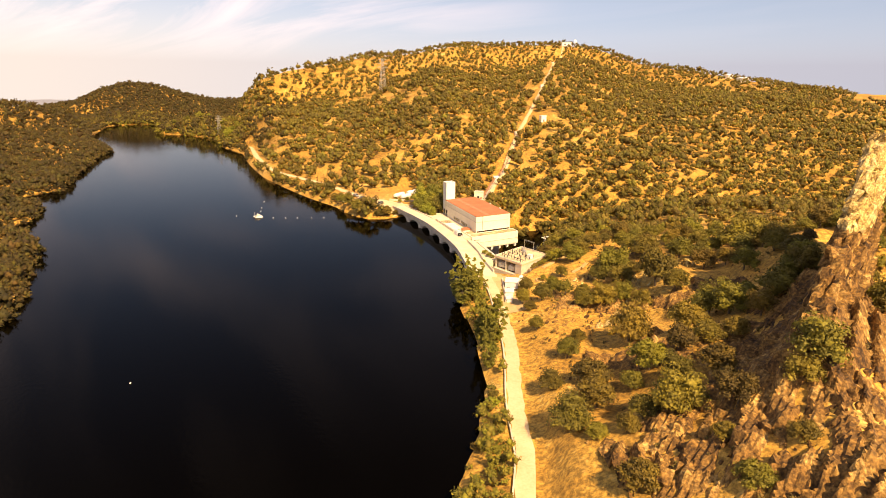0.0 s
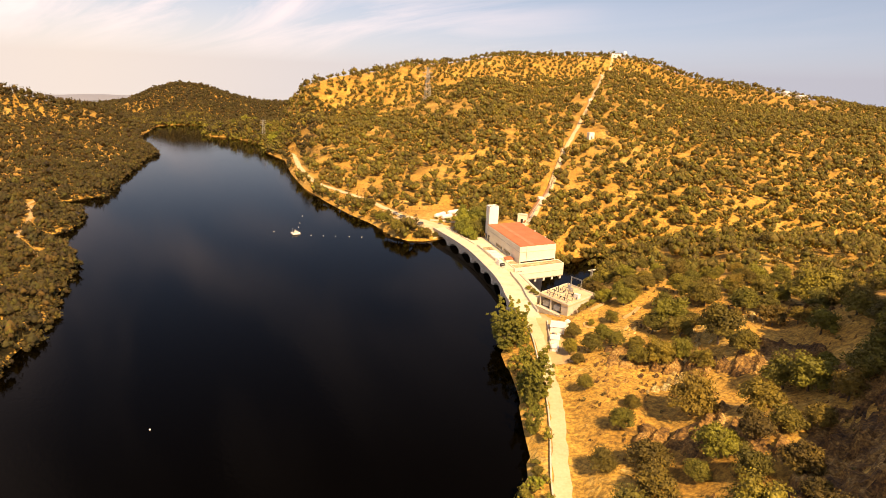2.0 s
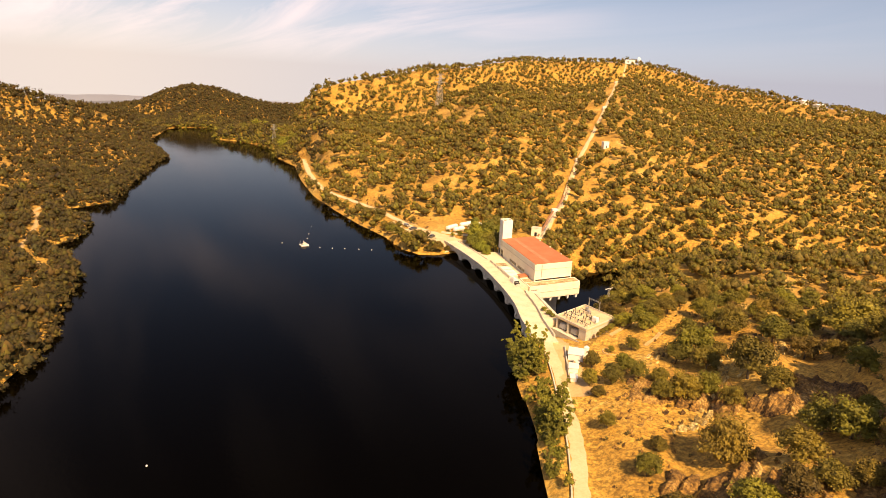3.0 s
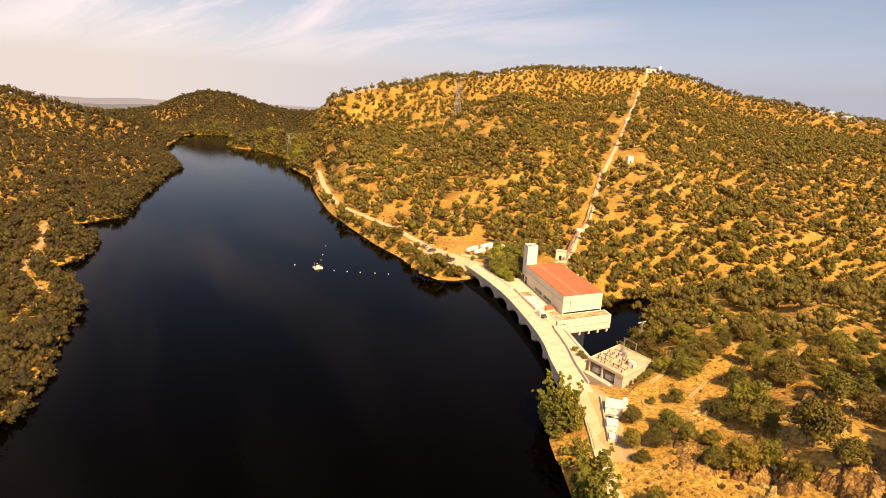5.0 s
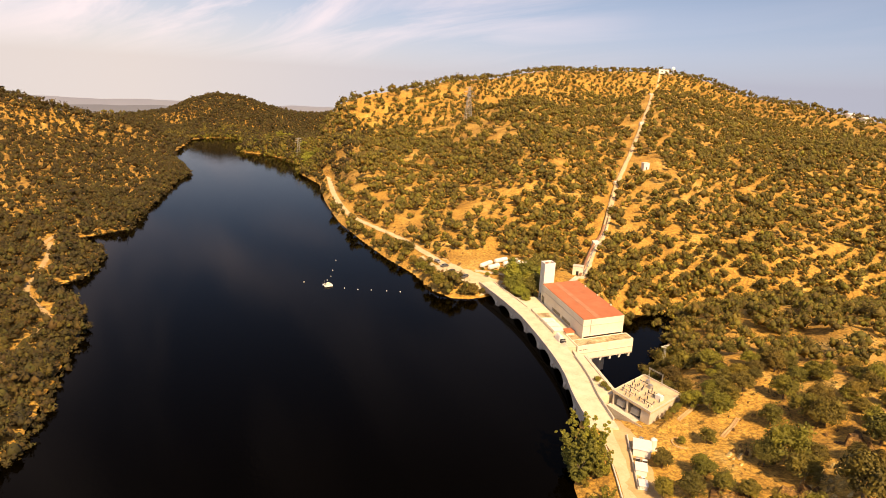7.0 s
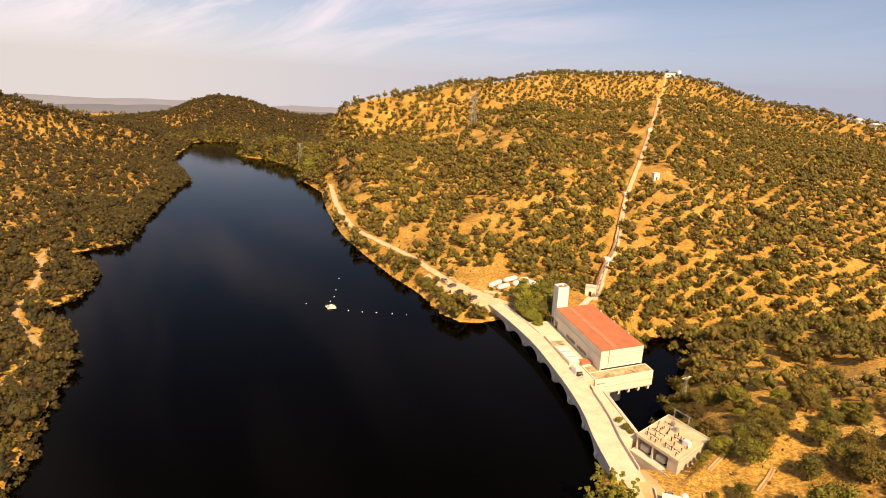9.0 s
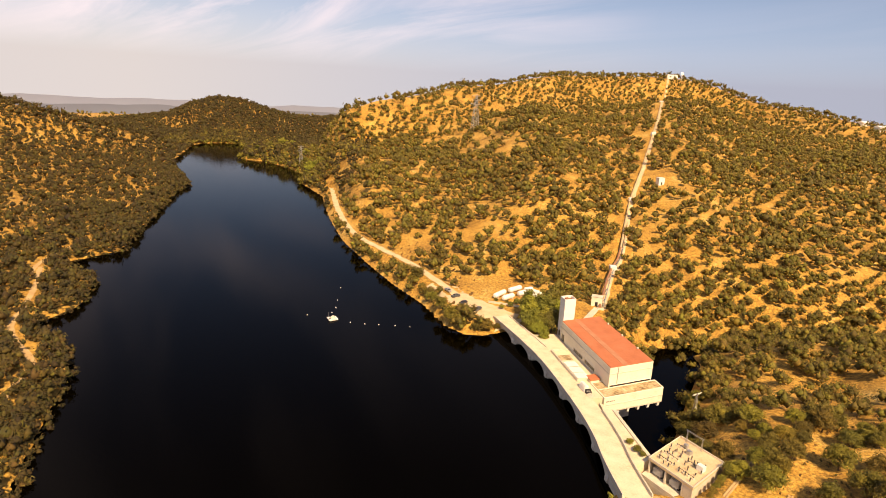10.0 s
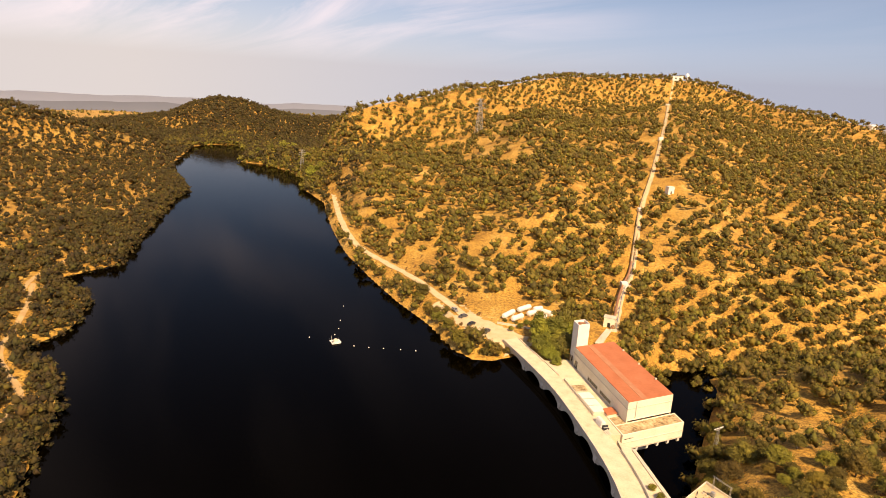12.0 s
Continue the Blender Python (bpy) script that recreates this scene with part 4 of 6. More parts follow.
rise = 0.5 + saw ** 1.2 * (2.3 + 1.5 * fbm(RX, RY, 10, 2, 74)) * (0.35 + 0.65 * smooth(0.5 + 1.6 * fbm(RX, RY, 6.5, 3, 79))) + saw2 * 0.5 + 1.8 * fbm(along, across * 1.4, 6.5, 4, 75) + 0.45 * fbm(RX, RY, 1.8, 2, 76)
mask = smooth((19 - line_dist(RX, RY, BED)[0]) / 11 + 1.1 * fbm(RX, RY, 13, 3, 77) + 0.25 * smooth((30 - RY) / 20))
mask = np.maximum(mask, smooth((fbm(RX, RY, 17, 3, 78) - 0.06) / 0.2) * smooth((RY - 40) / 20) * smooth((140 - RY) / 10) * 0.75 * (~inside(RX, RY, WORKS))) * smooth((line_dist(RX, RY, ROAD_NEAR)[0] - 7) / 5)
RZ = land(RX, RY) - 0.7 + mask * (rise + 0.15) - (mask < 0.03) * 1.5
ii, jj = np.meshgrid(np.arange(NX - 1), np.arange(NY - 1))
q0 = (jj * NX + ii).ravel()
used = mask.ravel()[q0] > 0.02
quads = np.stack([q0, q0 + 1, q0 + NX + 1, q0 + NX], 1)[used]
ids, quads = np.unique(quads, return_inverse=True)
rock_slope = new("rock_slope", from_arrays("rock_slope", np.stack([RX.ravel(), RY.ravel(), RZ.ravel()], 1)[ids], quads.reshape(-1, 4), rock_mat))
tagged(rock_slope, "creviced ochre rock beds breaking out of the slope", "rocks", kind="stuff")
X, Y, rg = scatter(40, 118, -14, 96, 1.7, 61)
d = line_dist(X, Y, [(48, 22), (58, 14), (66, 24), (74, 36), (84, 48), (94, 58)])[0]
keep = (rg.rand(len(X)) < np.clip(1.0 - d / 14, 0, 0.8) * np.clip(0.55 + 1.4 * fbm(X, Y, 7, 2, 66), 0, 1)) & (line_dist(X, Y, ROAD_NEAR)[0] > 8)
X, Y = X[keep], Y[keep]
Z = land(X, Y)
pile("rock_outcrop", shards(rng, list(zip(X, Y, Z + rg.uniform(-0.3, 0.7, len(X)))), list(rg.uniform(0.5, 2.0, len(X)) * rg.uniform(0.7, 1.3, len(X))), lean=(0.45, 0.2, 1.0), stretch=(0.9, 0.8, 1.3)), rock_mat, "ochre rock ledges breaking through the slope")
X, Y, rg = scatter(58, 112, 62, 136, 1.9, 69)
d = line_dist(X, Y, [(70, 101), (80, 110), (92, 112), (104, 118)])[0]
d = np.minimum(d, line_dist(X, Y, [(64, 121), (72, 124), (82, 126)])[0] * 1.2)
d = np.minimum(d, line_dist(X, Y, [(56, 84), (64, 88), (72, 96)])[0] * 1.6)
keep = clear_of_works(X, Y) & (rg.rand(len(X)) < np.clip(1.0 - d / 5.5, 0, 0.75))
X, Y = X[keep], Y[keep]
pile("rock_outcrop", shards(rng, list(zip(X, Y, land(X, Y) + 0.1)), list(rg.uniform(0.7, 2.3, len(X))), lean=(0.6, 0.2, 1.0), stretch=(0.8, 0.6, 1.4)), crag_mat, "pale rock ledges breaking out of the dry slope")
X, Y, rg = scatter(38, 120, 0, 200, 2.6, 63)
d = line_dist(X, Y, ROAD_NEAR)[0]
keep = clear_of_works(X, Y) & (rg.rand(len(X)) < np.where(d < 12, 0.35, 0.2) + 0.3 * (fbm(X, Y, 30, 2, 64) > 0.15))
X, Y = X[keep], Y[keep]
pile("rock_outcrop", shards(rng, list(zip(X, Y, land(X, Y) - 0.1)), list(rg.uniform(0.3, 1.3, len(X)))), rock_mat, "loose stones and small ledges on the dry slope")
X, Y, rg = scatter(-130, 10, 250, 600, 3.6, 65)
d = line_dist(X, Y, ROAD_FAR)[0]
keep = ~inside(X, Y, LAKE) & (d > 3) & (d < 22) & (rg.rand(len(X)) < 0.22)
X, Y = X[keep], Y[keep]
pile("rock_outcrop", shards(rng, list(zip(X, Y, land(X, Y) - 0.1)), list(rg.uniform(0.8, 2.4, len(X)))), rock_mat, "pale rocks in the road cutting")

# ---- dam and bridge ----
BAYS = 7
axis = spline(DAM_AXIS, 211)
tan = np.gradient(axis[:, :2], axis=0)
tan /= np.linalg.norm(tan, axis=1)[:, None]


def at(i, side, z):
    """A point beside the dam's axis; side is positive downstream."""
    return (axis[i, 0] + tan[i, 1] * side, axis[i, 1] - tan[i, 0] * side, z)


def strip(i0, i1, step, ring):
    """A bar along the axis; ring gives its cross-section as (side, height above the road) at index i."""
    bm = bmesh.new()
    rows = []
    for i in list(range(i0, i1, step)) + [i1]:
        rows.append([bm.verts.new(at(i, s, axis[i, 2] + z)) for s, z in ring(i)])
    for a, b in zip(rows[:-1], rows[1:]):
        for j in range(len(a)):
            bm.faces.new((a[j], a[(j + 1) % len(a)], b[(j + 1) % len(a)], b[j]))
    bm.faces.new(rows[0][::-1])
    bm.faces.new(rows[-1])
    bmesh.ops.recalc_face_normals(bm, faces=bm.faces[:])
    return bm


dam = tagged(new("dam"), "low concrete dam with a road on a row of arches", "dam", kind="structure")
part("deck", strip(0, 210, 3, lambda i: ((-3.6, -0.75), (-3.6, 0.02), (3.6, 0.02), (3.6, -0.75))), track_mat, dam, "pale worn concrete roadway")
part("downstream_wall", strip(12, 204, 6, lambda i: ((1.6, -19), (1.6, -0.76), (3.3, -0.76), (5.5, -19))), concrete_mat, dam)
I0, I1 = 24, 198
bay = (I1 - I0) / BAYS
for k in range(BAYS):
    a, b = int(I0 + k * bay), int(I0 + (k + 1) * bay)

    def ring(i, a=a, b=b):
        u = 2 * (i - a) / (b - a) - 1
        low = -5.0 + 3.6 * math.sqrt(max(0.0, 1 - (u / 0.9) ** 2)) if abs(u) < 0.9 else -5.0
        return ((-3.3, low), (-3.3, -0.76), (1.59, -0.76), (1.59, low))

    part("arch", strip(a, b, 1, ring), concrete_mat, dam)
    part("pier", strip(max(a - 1, I0 - 2), a + 2, 1, lambda i: ((-3.7, -10), (-3.7, -2.4), (-3.31, -1.6), (-3.31, -10))), concrete_mat, dam)
part("abutment", strip(198, 210, 2, lambda i: ((-3.3, -7), (-3.3, -0.76), (3.2, -0.76), (3.2, -7))), concrete_mat, dam)
part("abutment", strip(0, 24, 2, lambda i: ((-3.3, -7), (-3.3, -0.76), (1.59, -0.76), (1.59, -7))), concrete_mat, dam)
for i in range(6, 204, 6):
    part("parapet", strip(i, i + 6, 2, lambda i: ((-3.75, 0.03), (-3.75, 0.95), (-3.4, 0.95), (-3.4, 0.03))), concrete_mat, dam)
for i in range(6, 72, 6):
    part("parapet", strip(i, i + 6, 2, lambda i: ((3.3, 0.03), (3.3, 0.85), (3.6, 0.85), (3.6, 0.03))), concrete_mat, dam)
for i in range(150, 204, 6):
    part("kerb", strip(i, i + 6, 2, lambda i: ((3.2, 0.03), (3.2, 0.4), (3.6, 0.4), (3.6, 0.03))), concrete_mat, dam)
# wall along the outer edge of the near road
edge = spline(ROAD_NEAR, 160)
et = np.gradient(edge[:, :2], axis=0)
et /= np.linalg.norm(et, axis=1)[:, None]
road_wall = tagged(new("road_wall"), "low stone wall along the water side of the road", "wall", kind="structure")
for i in range(60, 156, 4):
    bm = bmesh.new()
    for s in (0, 4):
        x, y, z = edge[min(i + s, 159)]
        nx, ny = -et[min(i + s, 159), 1], et[min(i + s, 159), 0]
        for w, h in ((1.75, -1.2), (1.75, 0.42), (2.05, 0.42), (2.05, -1.2)):
            bm.verts.new((x + nx * w, y + ny * w, z + h))
    bm.verts.ensure_lookup_table()
    v = bm.verts
    for j in range(4):
        bm.faces.new((v[j], v[(j + 1) % 4], v[4 + (j + 1) % 4], v[4 + j]))
    bm.faces.new((v[3], v[2], v[1], v[0]))
    bm.faces.new((v[4], v[5], v[6], v[7]))
    bmesh.ops.recalc_face_normals(bm, faces=bm.faces[:])
    part("block", bm, concrete_mat, road_wall)


# ---- powerhouse ----
house = thing("powerhouse", (38.47, 231.55, 0), -78.2, "cream rendered powerhouse with a flat red roof beside the dam", "building")
LEN, DEP, TOP = 40.0, 16.8, 10.35
FLOOR = 3.2


def walls(bm_name, x0, x1, y0, y1, z0, z1, mat, parent, t=0.4, lip=0.0):
    """Four wall slabs butted end to end."""
    for a in ((x0, x1, y0, y0 + t), (x0, x1, y1 - t, y1), (x0, x0 + t, y0 + t, y1 - t), (x1 - t, x1, y0 + t, y1 - t)):
        part(bm_name, boxed(*a, z0, z1, 0.04), mat, parent)


walls("wall", 0, LEN, 0, DEP, -1.6, TOP - 0.25, render_mat, house)
walls("base_wall", 0, 30.0, 0.3, DEP - 0.3, -18, -1.99, concrete_mat, house)
part("base_slab", boxed(0.0, LEN + 0.09, 0.0, DEP, -1.98, -1.61), concrete_mat, house)
part("cornice", boxed(-0.12, LEN + 0.12, -0.12, DEP + 0.12, TOP - 2.5, TOP - 2.28, 0.03), concrete_mat, house, "projecting band under the parapet")
part("roof_slab", boxed(0.41, LEN - 0.41, 0.41, DEP - 0.41, TOP - 0.6, TOP - 0.3), concrete_mat, house)
roof = part("roof", boxed(0.1, LEN - 0.1, 0.1, DEP - 0.1, TOP - 0.24, TOP - 0.02, 0.03), roof_mat, house, "flat brick-red roof")
part("roof_strip", boxed(0.2, LEN - 0.2, DEP * 0.30, DEP * 0.30 + 2.0, TOP - 0.02, TOP + 0.03, 0.01), worn_roof_mat, roof, "faded grey walkway strip")
for k in range(3):
    part("roof_vent", boxed(8 + 11 * k, 8.7 + 11 * k, DEP - 0.9, DEP - 0.3, TOP - 0.02, TOP + 0.5, 0.05), concrete_mat, roof)
part("downpipe", boxed(LEN + 0.01, LEN + 0.16, 3.0, 3.16, 4.1, TOP - 0.3), steel_mat, house)
part("dark_gap", boxed(LEN + 0.005, LEN + 0.05, 0.5, DEP - 0.4, 3.62, 4.2), dark_mat, house, "shaded strip window over the lower roof")
part("gap_sill", boxed(LEN + 0.005, LEN + 0.25, 0.3, DEP - 0.2, 4.23, 4.4, 0.02), render_mat, house)
# openings on the lake side
for x0, x1, z0, z1 in ((1.2, 3.4, FLOOR, 5.9), (12.5, 20.0, 3.9, 5.0), (22.0, 29.5, 3.9, 5.0)):
    w = part("window_band" if z0 > 4 else "doorway", boxed(x0, x1, -0.06, -0.01, z0, z1), glass_mat, house)
    part("frame", boxed(x0 - 0.12, x1 + 0.12, -0.12, -0.005, z1, z1 + 0.14), concrete_mat, w)
    part("sill", boxed(x0 - 0.12, x1 + 0.12, -0.16, -0.005, z0 - 0.12, z0), concrete_mat, w)
    n = int((x1 - x0) / 1.6)
    for k in range(1, n + 1):
        xx = x0 + (x1 - x0) * k / (n + 1)
        part("mullion", boxed(xx - 0.04, xx + 0.04, -0.10, -0.061, z0, z1), steel_mat, w)
# lower front block with its gravel roof
LX0, LX1, LY0, LY1, LZ = 35.4, 45.4, -4.2, 18.4, 3.5
walls("annex_wall", LEN + 0.02, LX1, LY0, LY1, -1.2, LZ + 0.05, render_mat, house)
part("annex_wall", boxed(LX0, LEN + 0.02, LY0, LY0 + 0.4, -1.2, LZ + 0.05, 0.04), render_mat, house)
part("annex_wall", boxed(LX0, LX0 + 0.4, LY0 + 0.4, -0.02, -1.2, LZ + 0.05, 0.04), render_mat, house)
part("annex_roof", boxed(LEN + 0.42, LX1 - 0.4, LY0 + 0.4, LY1 - 0.4, LZ - 0.3, LZ - 0.06), gravel_mat, house, "flat gravel roof stained with moss")
part("annex_roof", boxed(LX0 + 0.4, LEN + 0.42, LY0 + 0.4, -0.02, LZ - 0.3, LZ - 0.06), gravel_mat, house)
part("annex_roof", boxed(LEN + 0.02, LEN + 0.42, DEP + 0.1, LY1 - 0.4, LZ - 0.3, LZ - 0.06), gravel_mat, house)
part("floor_slab", boxed(LEN + 0.1, LX1 + 0.0, LY0, LY1, -1.6, -1.21), concrete_mat, house)
part("band", boxed(LX1 + 0.005, LX1 + 0.16, LY0 - 0.05, LY1 + 0.05, 0.85, 1.02, 0.02), concrete_mat, house, "string course round the lower block")
part("red_hatch", boxed(31.6, 35.2, -4.2, -0.4, 3.9, 4.3, 0.05), roof_mat, house, "small red roof beside the terrace")
part("hatch_wall", boxed(31.8, 35.0, -4.0, -0.6, FLOOR, 3.9), render_mat, house)
for k, wdt in enumerate((0.5, 0.35, 0.5, 0.35, 0.3)):
    part("sign_bar", boxed(LX1 + 0.004, LX1 + 0.03, -3.4 + 0.7 * k, -3.4 + 0.7 * k + wdt, 1.9, 2.2), black_mat, house, "dark painted sign bar")
for k in range(6):
    bm = bmesh.new()
    y = -2.6 + k * 3.9
    pts = [(LX1 - 0.1, -1.61), (LX1 - 2.6, -1.61), (LX1 - 2.6, -2.2), (LX1 - 0.9, -3.0), (LX1 - 0.35, -2.9)]
    a = [bm.verts.new((x, y, z)) for x, z in pts]
    b = [bm.verts.new((x, y + 0.8, z)) for x, z in pts]
    bm.faces.new(a)
    bm.faces.new(b[::-1])
    for j in range(5):
        bm.faces.new((a[j], b[j], b[(j + 1) % 5], a[(j + 1) % 5]))
    bmesh.ops.recalc_face_normals(bm, faces=bm.faces[:])
    part("corbel", bm, white_mat, house, "white concrete bracket over the pool")
# the tall white tower
TW = (-5.2, -0.6, 0.85, 5.6)
walls("tower_wall", *TW, -8, 18.2, white_mat, house, 0.35)
part("tower_roof", boxed(TW[0] + 0.36, TW[1] - 0.36, TW[2] + 0.36, TW[3] - 0.36, 17.0, 17.3), rust_mat, house, "rust-stained tower top")
part("tower_hatch", boxed(TW[0] + 1.2, TW[0] + 2.2, TW[2] + 1.4, TW[2] + 2.6, 17.31, 17.9, 0.04), rust_mat, house)
part("tower_door", boxed(TW[0] + 1.5, TW[0] + 2.6, TW[2] - 0.05, TW[2] - 0.005, FLOOR, 5.4), black_mat, house)
# paved terrace beside the road, with its wall
terrace = thing("terrace", (38.47, 231.55, 0), -78.2, "pale concrete terrace between the road and the powerhouse", "terrace", kind="structure")
part("slab", boxed(-4.6, 36, -9.4, -0.05, -3, FLOOR, 0.03), track_mat, terrace)
part("slab", boxed(36.01, 45.4, -9.4, LY0 - 0.02, -3, FLOOR, 0.03), track_mat, terrace)
for k in range(10):
    part("parapet", boxed(12.0 + 2.3 * k, 14.22 + 2.3 * k, -8.3, -8.0, FLOOR + 0.01, FLOOR + 1.1, 0.03), concrete_mat, terrace)
part("parapet", boxed(11.7, 11.98, -8.3, -2.0, FLOOR + 0.01, FLOOR + 1.1, 0.03), concrete_mat, terrace)
for k in range(6):
    part("post", boxed(12.0 + 4.2 * k, 12.25 + 4.2 * k, -8.75, -8.45, FLOOR + 0.01, FLOOR + 1.0, 0.03), concrete_mat, terrace)
for k in range(4):
    part("step", boxed(43.0 + 0.0, 45.6, -9.35 + 0.5 * k, -8.87 + 0.5 * k, FLOOR + 0.01, FLOOR + 0.2 + 0.17 * k), concrete_mat, terrace)


# the plan leans: its ends do not stand square to the lake side
LEAN = -0.22
lean = Matrix(((1, LEAN, 0, 0), (0, 1, 0, 0), (0, 0, 1, 0), (0, 0, 0, 1)))
for ob in house.children_recursive:
    ob.data.transform(lean)


def on_house(x, y, z):
    return house.matrix_basis @ (lean @ Vector((x, y, z)))


def skylight(x, label, mat):
    p = on_house(x, -5.6, FLOOR)
    t = thing("roof_light", tuple(p), -78.2, label, "roof light", "roof lights on the terrace")
    part("kerb", boxed(-1.75, 1.75, -1.9, 1.9, 0, 0.9, 0.05), concrete_mat, t)
    bm = bmesh.new()
    for k in range(2):
        box(bm, -1.85, 1.85, -2.1 if k == 0 else 0, 0 if k == 0 else 2.1, 0.0, 0.12, 0.02, Matrix.Translation((0, 0, 1.02)) @ Matrix.Rotation((0.05 if k == 0 else -0.05), 4, "X"))
    part("cover", bm, mat, t)


skylight(17.5, "dark grated roof light on the terrace", gravel_mat)
for x in (22.6, 26.9, 31.0):
    skylight(x, "white covered roof light on the terrace", white_mat)
# a white covered winch
p = on_house(38.5, -7.9, FLOOR)
winch = thing("gate_winch", tuple(p), -78.2, "white tarpaulin-covered winch beside the road", "winch")
bm = bmesh.new()
for k in range(5):
    a = k * 0.42
    box(bm, -1.9, 1.9, -0.8 * math.cos(a) - 0.35, -0.8 * math.cos(a) + 0.35, 0.0, 0.6 + 1.7 * math.sin(a + 0.4), 0.12)
part("cover", bm, white_mat, winch)
part("frame", boxed(2.0, 2.3, -0.9, 0.9, 0, 1.5, 0.03), black_mat, winch)
part("frame", boxed(2.9, 3.1, -0.9, 0.9, 0, 1.1, 0.03), black_mat, winch)
part("drum", boxed(2.31, 2.89, -0.6, 0.6, 0.5, 1.1, 0.1), steel_mat, winch)

# side wall of the spillway
spill = tagged(new("spillway_wall"), "pale concrete side wall above the pool", "wall", kind="structure")
a, b = Vector((44.9, 178.5, 0)), Vector((48.0, 155.2, 0))
d = (b - a).normalized()
nrm = Vector((-d.y, d.x, 0))
for k in range(6):
    bm = bmesh.new()
    L0, L1 = (b - a).length * k / 6, (b - a).length * (k + 1) / 6 - 0.02
    m = Matrix.Translation(a) @ Matrix.Rotation(math.atan2(d.y, d.x), 4, "Z")
    box(bm, L0, L1, -0.5, 0.5, -19, 3.6, 0.04, m)
    part("panel", bm, concrete_mat, spill)


bm = bmesh.new()
top_v = [bm.verts.new((x, y, 3.28)) for x, y in ((41.6, 183), (42.5, 164), (42.8, 151), (48.2, 154.6), (45.2, 178.6))]
low_v = [bm.verts.new((v.co.x, v.co.y, -19)) for v in top_v]
bm.faces.new(top_v)
for j in range(5):
    bm.faces.new((top_v[j], low_v[j], low_v[(j + 1) % 5], top_v[(j + 1) % 5]))
bmesh.ops.recalc_face_normals(bm, faces=bm.faces[:])
tagged(part("walkway", bm, track_mat), "pale concrete walkway between road and spillway wall", "walkway", kind="structure")
for x, y, s in ((45.6, 157.5, 0.9), (44.6, 161.0, 0.8), (46.4, 155.6, 0.7)):
    m = pose(x, y, 3.2, 0, 0, 40 * x) @ Matrix.Diagonal((s, s, s, 1))
    copy_thing(SHRUB, m)["group"] = "shrubs on the walkway"


# ---- substation ----
sub = thing("substation", (46.6, 151.9, 1.2), -60, "pale concrete substation deck with two transformer bays", "substation")
SW, SD, SH = 13.0, 15.6, 3.9
for x0, x1 in ((0, 0.5), (4.9, 5.5), (10.0, 10.5)):
    part("bay_wall", boxed(x0, x1, 0.0, 3.2, 0.0, SH - 0.45, 0.04), concrete_mat, sub)
part("base_wall", boxed(10.52, SW, 0.0, 3.2, -6.0, SH - 0.45, 0.04), concrete_mat, sub)
part("base_wall", boxed(0, SW, 3.22, SD, -8.0, SH - 0.45, 0.04), concrete_mat, sub)
part("floor_slab", boxed(-0.6, SW, -3.2, 3.2, -6.0, -0.01, 0.03), concrete_mat, sub)
part("deck", boxed(-0.2, SW + 0.2, -0.15, SD + 0.2, SH - 0.44, SH, 0.04), road_mat, sub, "pale gravel deck")
for (x0, x1, y0, y1) in ((-0.2, SW + 0.2, -0.15, 0.1), (-0.2, 0.05, 0.11, SD), (SW - 0.05, SW + 0.2, 0.11, SD), (0.06, SW - 0.06, SD - 0.05, SD + 0.2)):
    part("kerb", boxed(x0, x1, y0, y1, SH + 0.003, SH + 0.4, 0.03), concrete_mat, sub)
for k in range(4):
    part("fence_panel", boxed(-0.6 + 3.4 * k, 2.7 + 3.4 * k, -3.2, -3.05, 0.0, 1.1, 0.02), concrete_mat, sub)


def sub_at(x, y, z):
    return tuple(sub.matrix_basis @ (lean @ Vector((x, y, z))))


SUB_TURN = -60
for ob in sub.children_recursive:
    ob.data.transform(lean)
for x in (2.7, 7.75):
    t = thing("transformer", sub_at(x, 1.1, 0.0), SUB_TURN, "grey power transformer with radiator fins in a dark bay", "transformer", "transformers")
    part("tank", boxed(-1.2, 1.2, -0.1, 1.5, 0.3, 2.3, 0.08), steel_mat, t)
    part("skid", boxed(-1.3, 1.3, -0.2, 1.6, 0.0, 0.29), black_mat, t)
    for k in range(9):
        part("radiator_fin", boxed(-1.15 + 0.27 * k, -1.05 + 0.27 * k, -0.75, -0.11, 0.5, 2.0, 0.02), white_mat, t)
    for k in range(3):
        bm = bmesh.new()
        for j in range(5):
            bmesh.ops.create_cone(bm, cap_ends=True, segments=10, radius1=0.16 - 0.015 * j, radius2=0.10, depth=0.16, matrix=Matrix.Translation((-0.7 + 0.7 * k, 0.6, 2.39 + 0.15 * j)))
        part("bushing", bm, rust_mat, t)
    bm = bmesh.new()
    bmesh.ops.create_cone(bm, cap_ends=True, segments=14, radius1=0.35, radius2=0.35, depth=2.0, matrix=Matrix.Translation((0, 1.2, 2.75)) @ Matrix.Rotation(1.5708, 4, "Y"))
    part("conservator", bm, steel_mat, t)


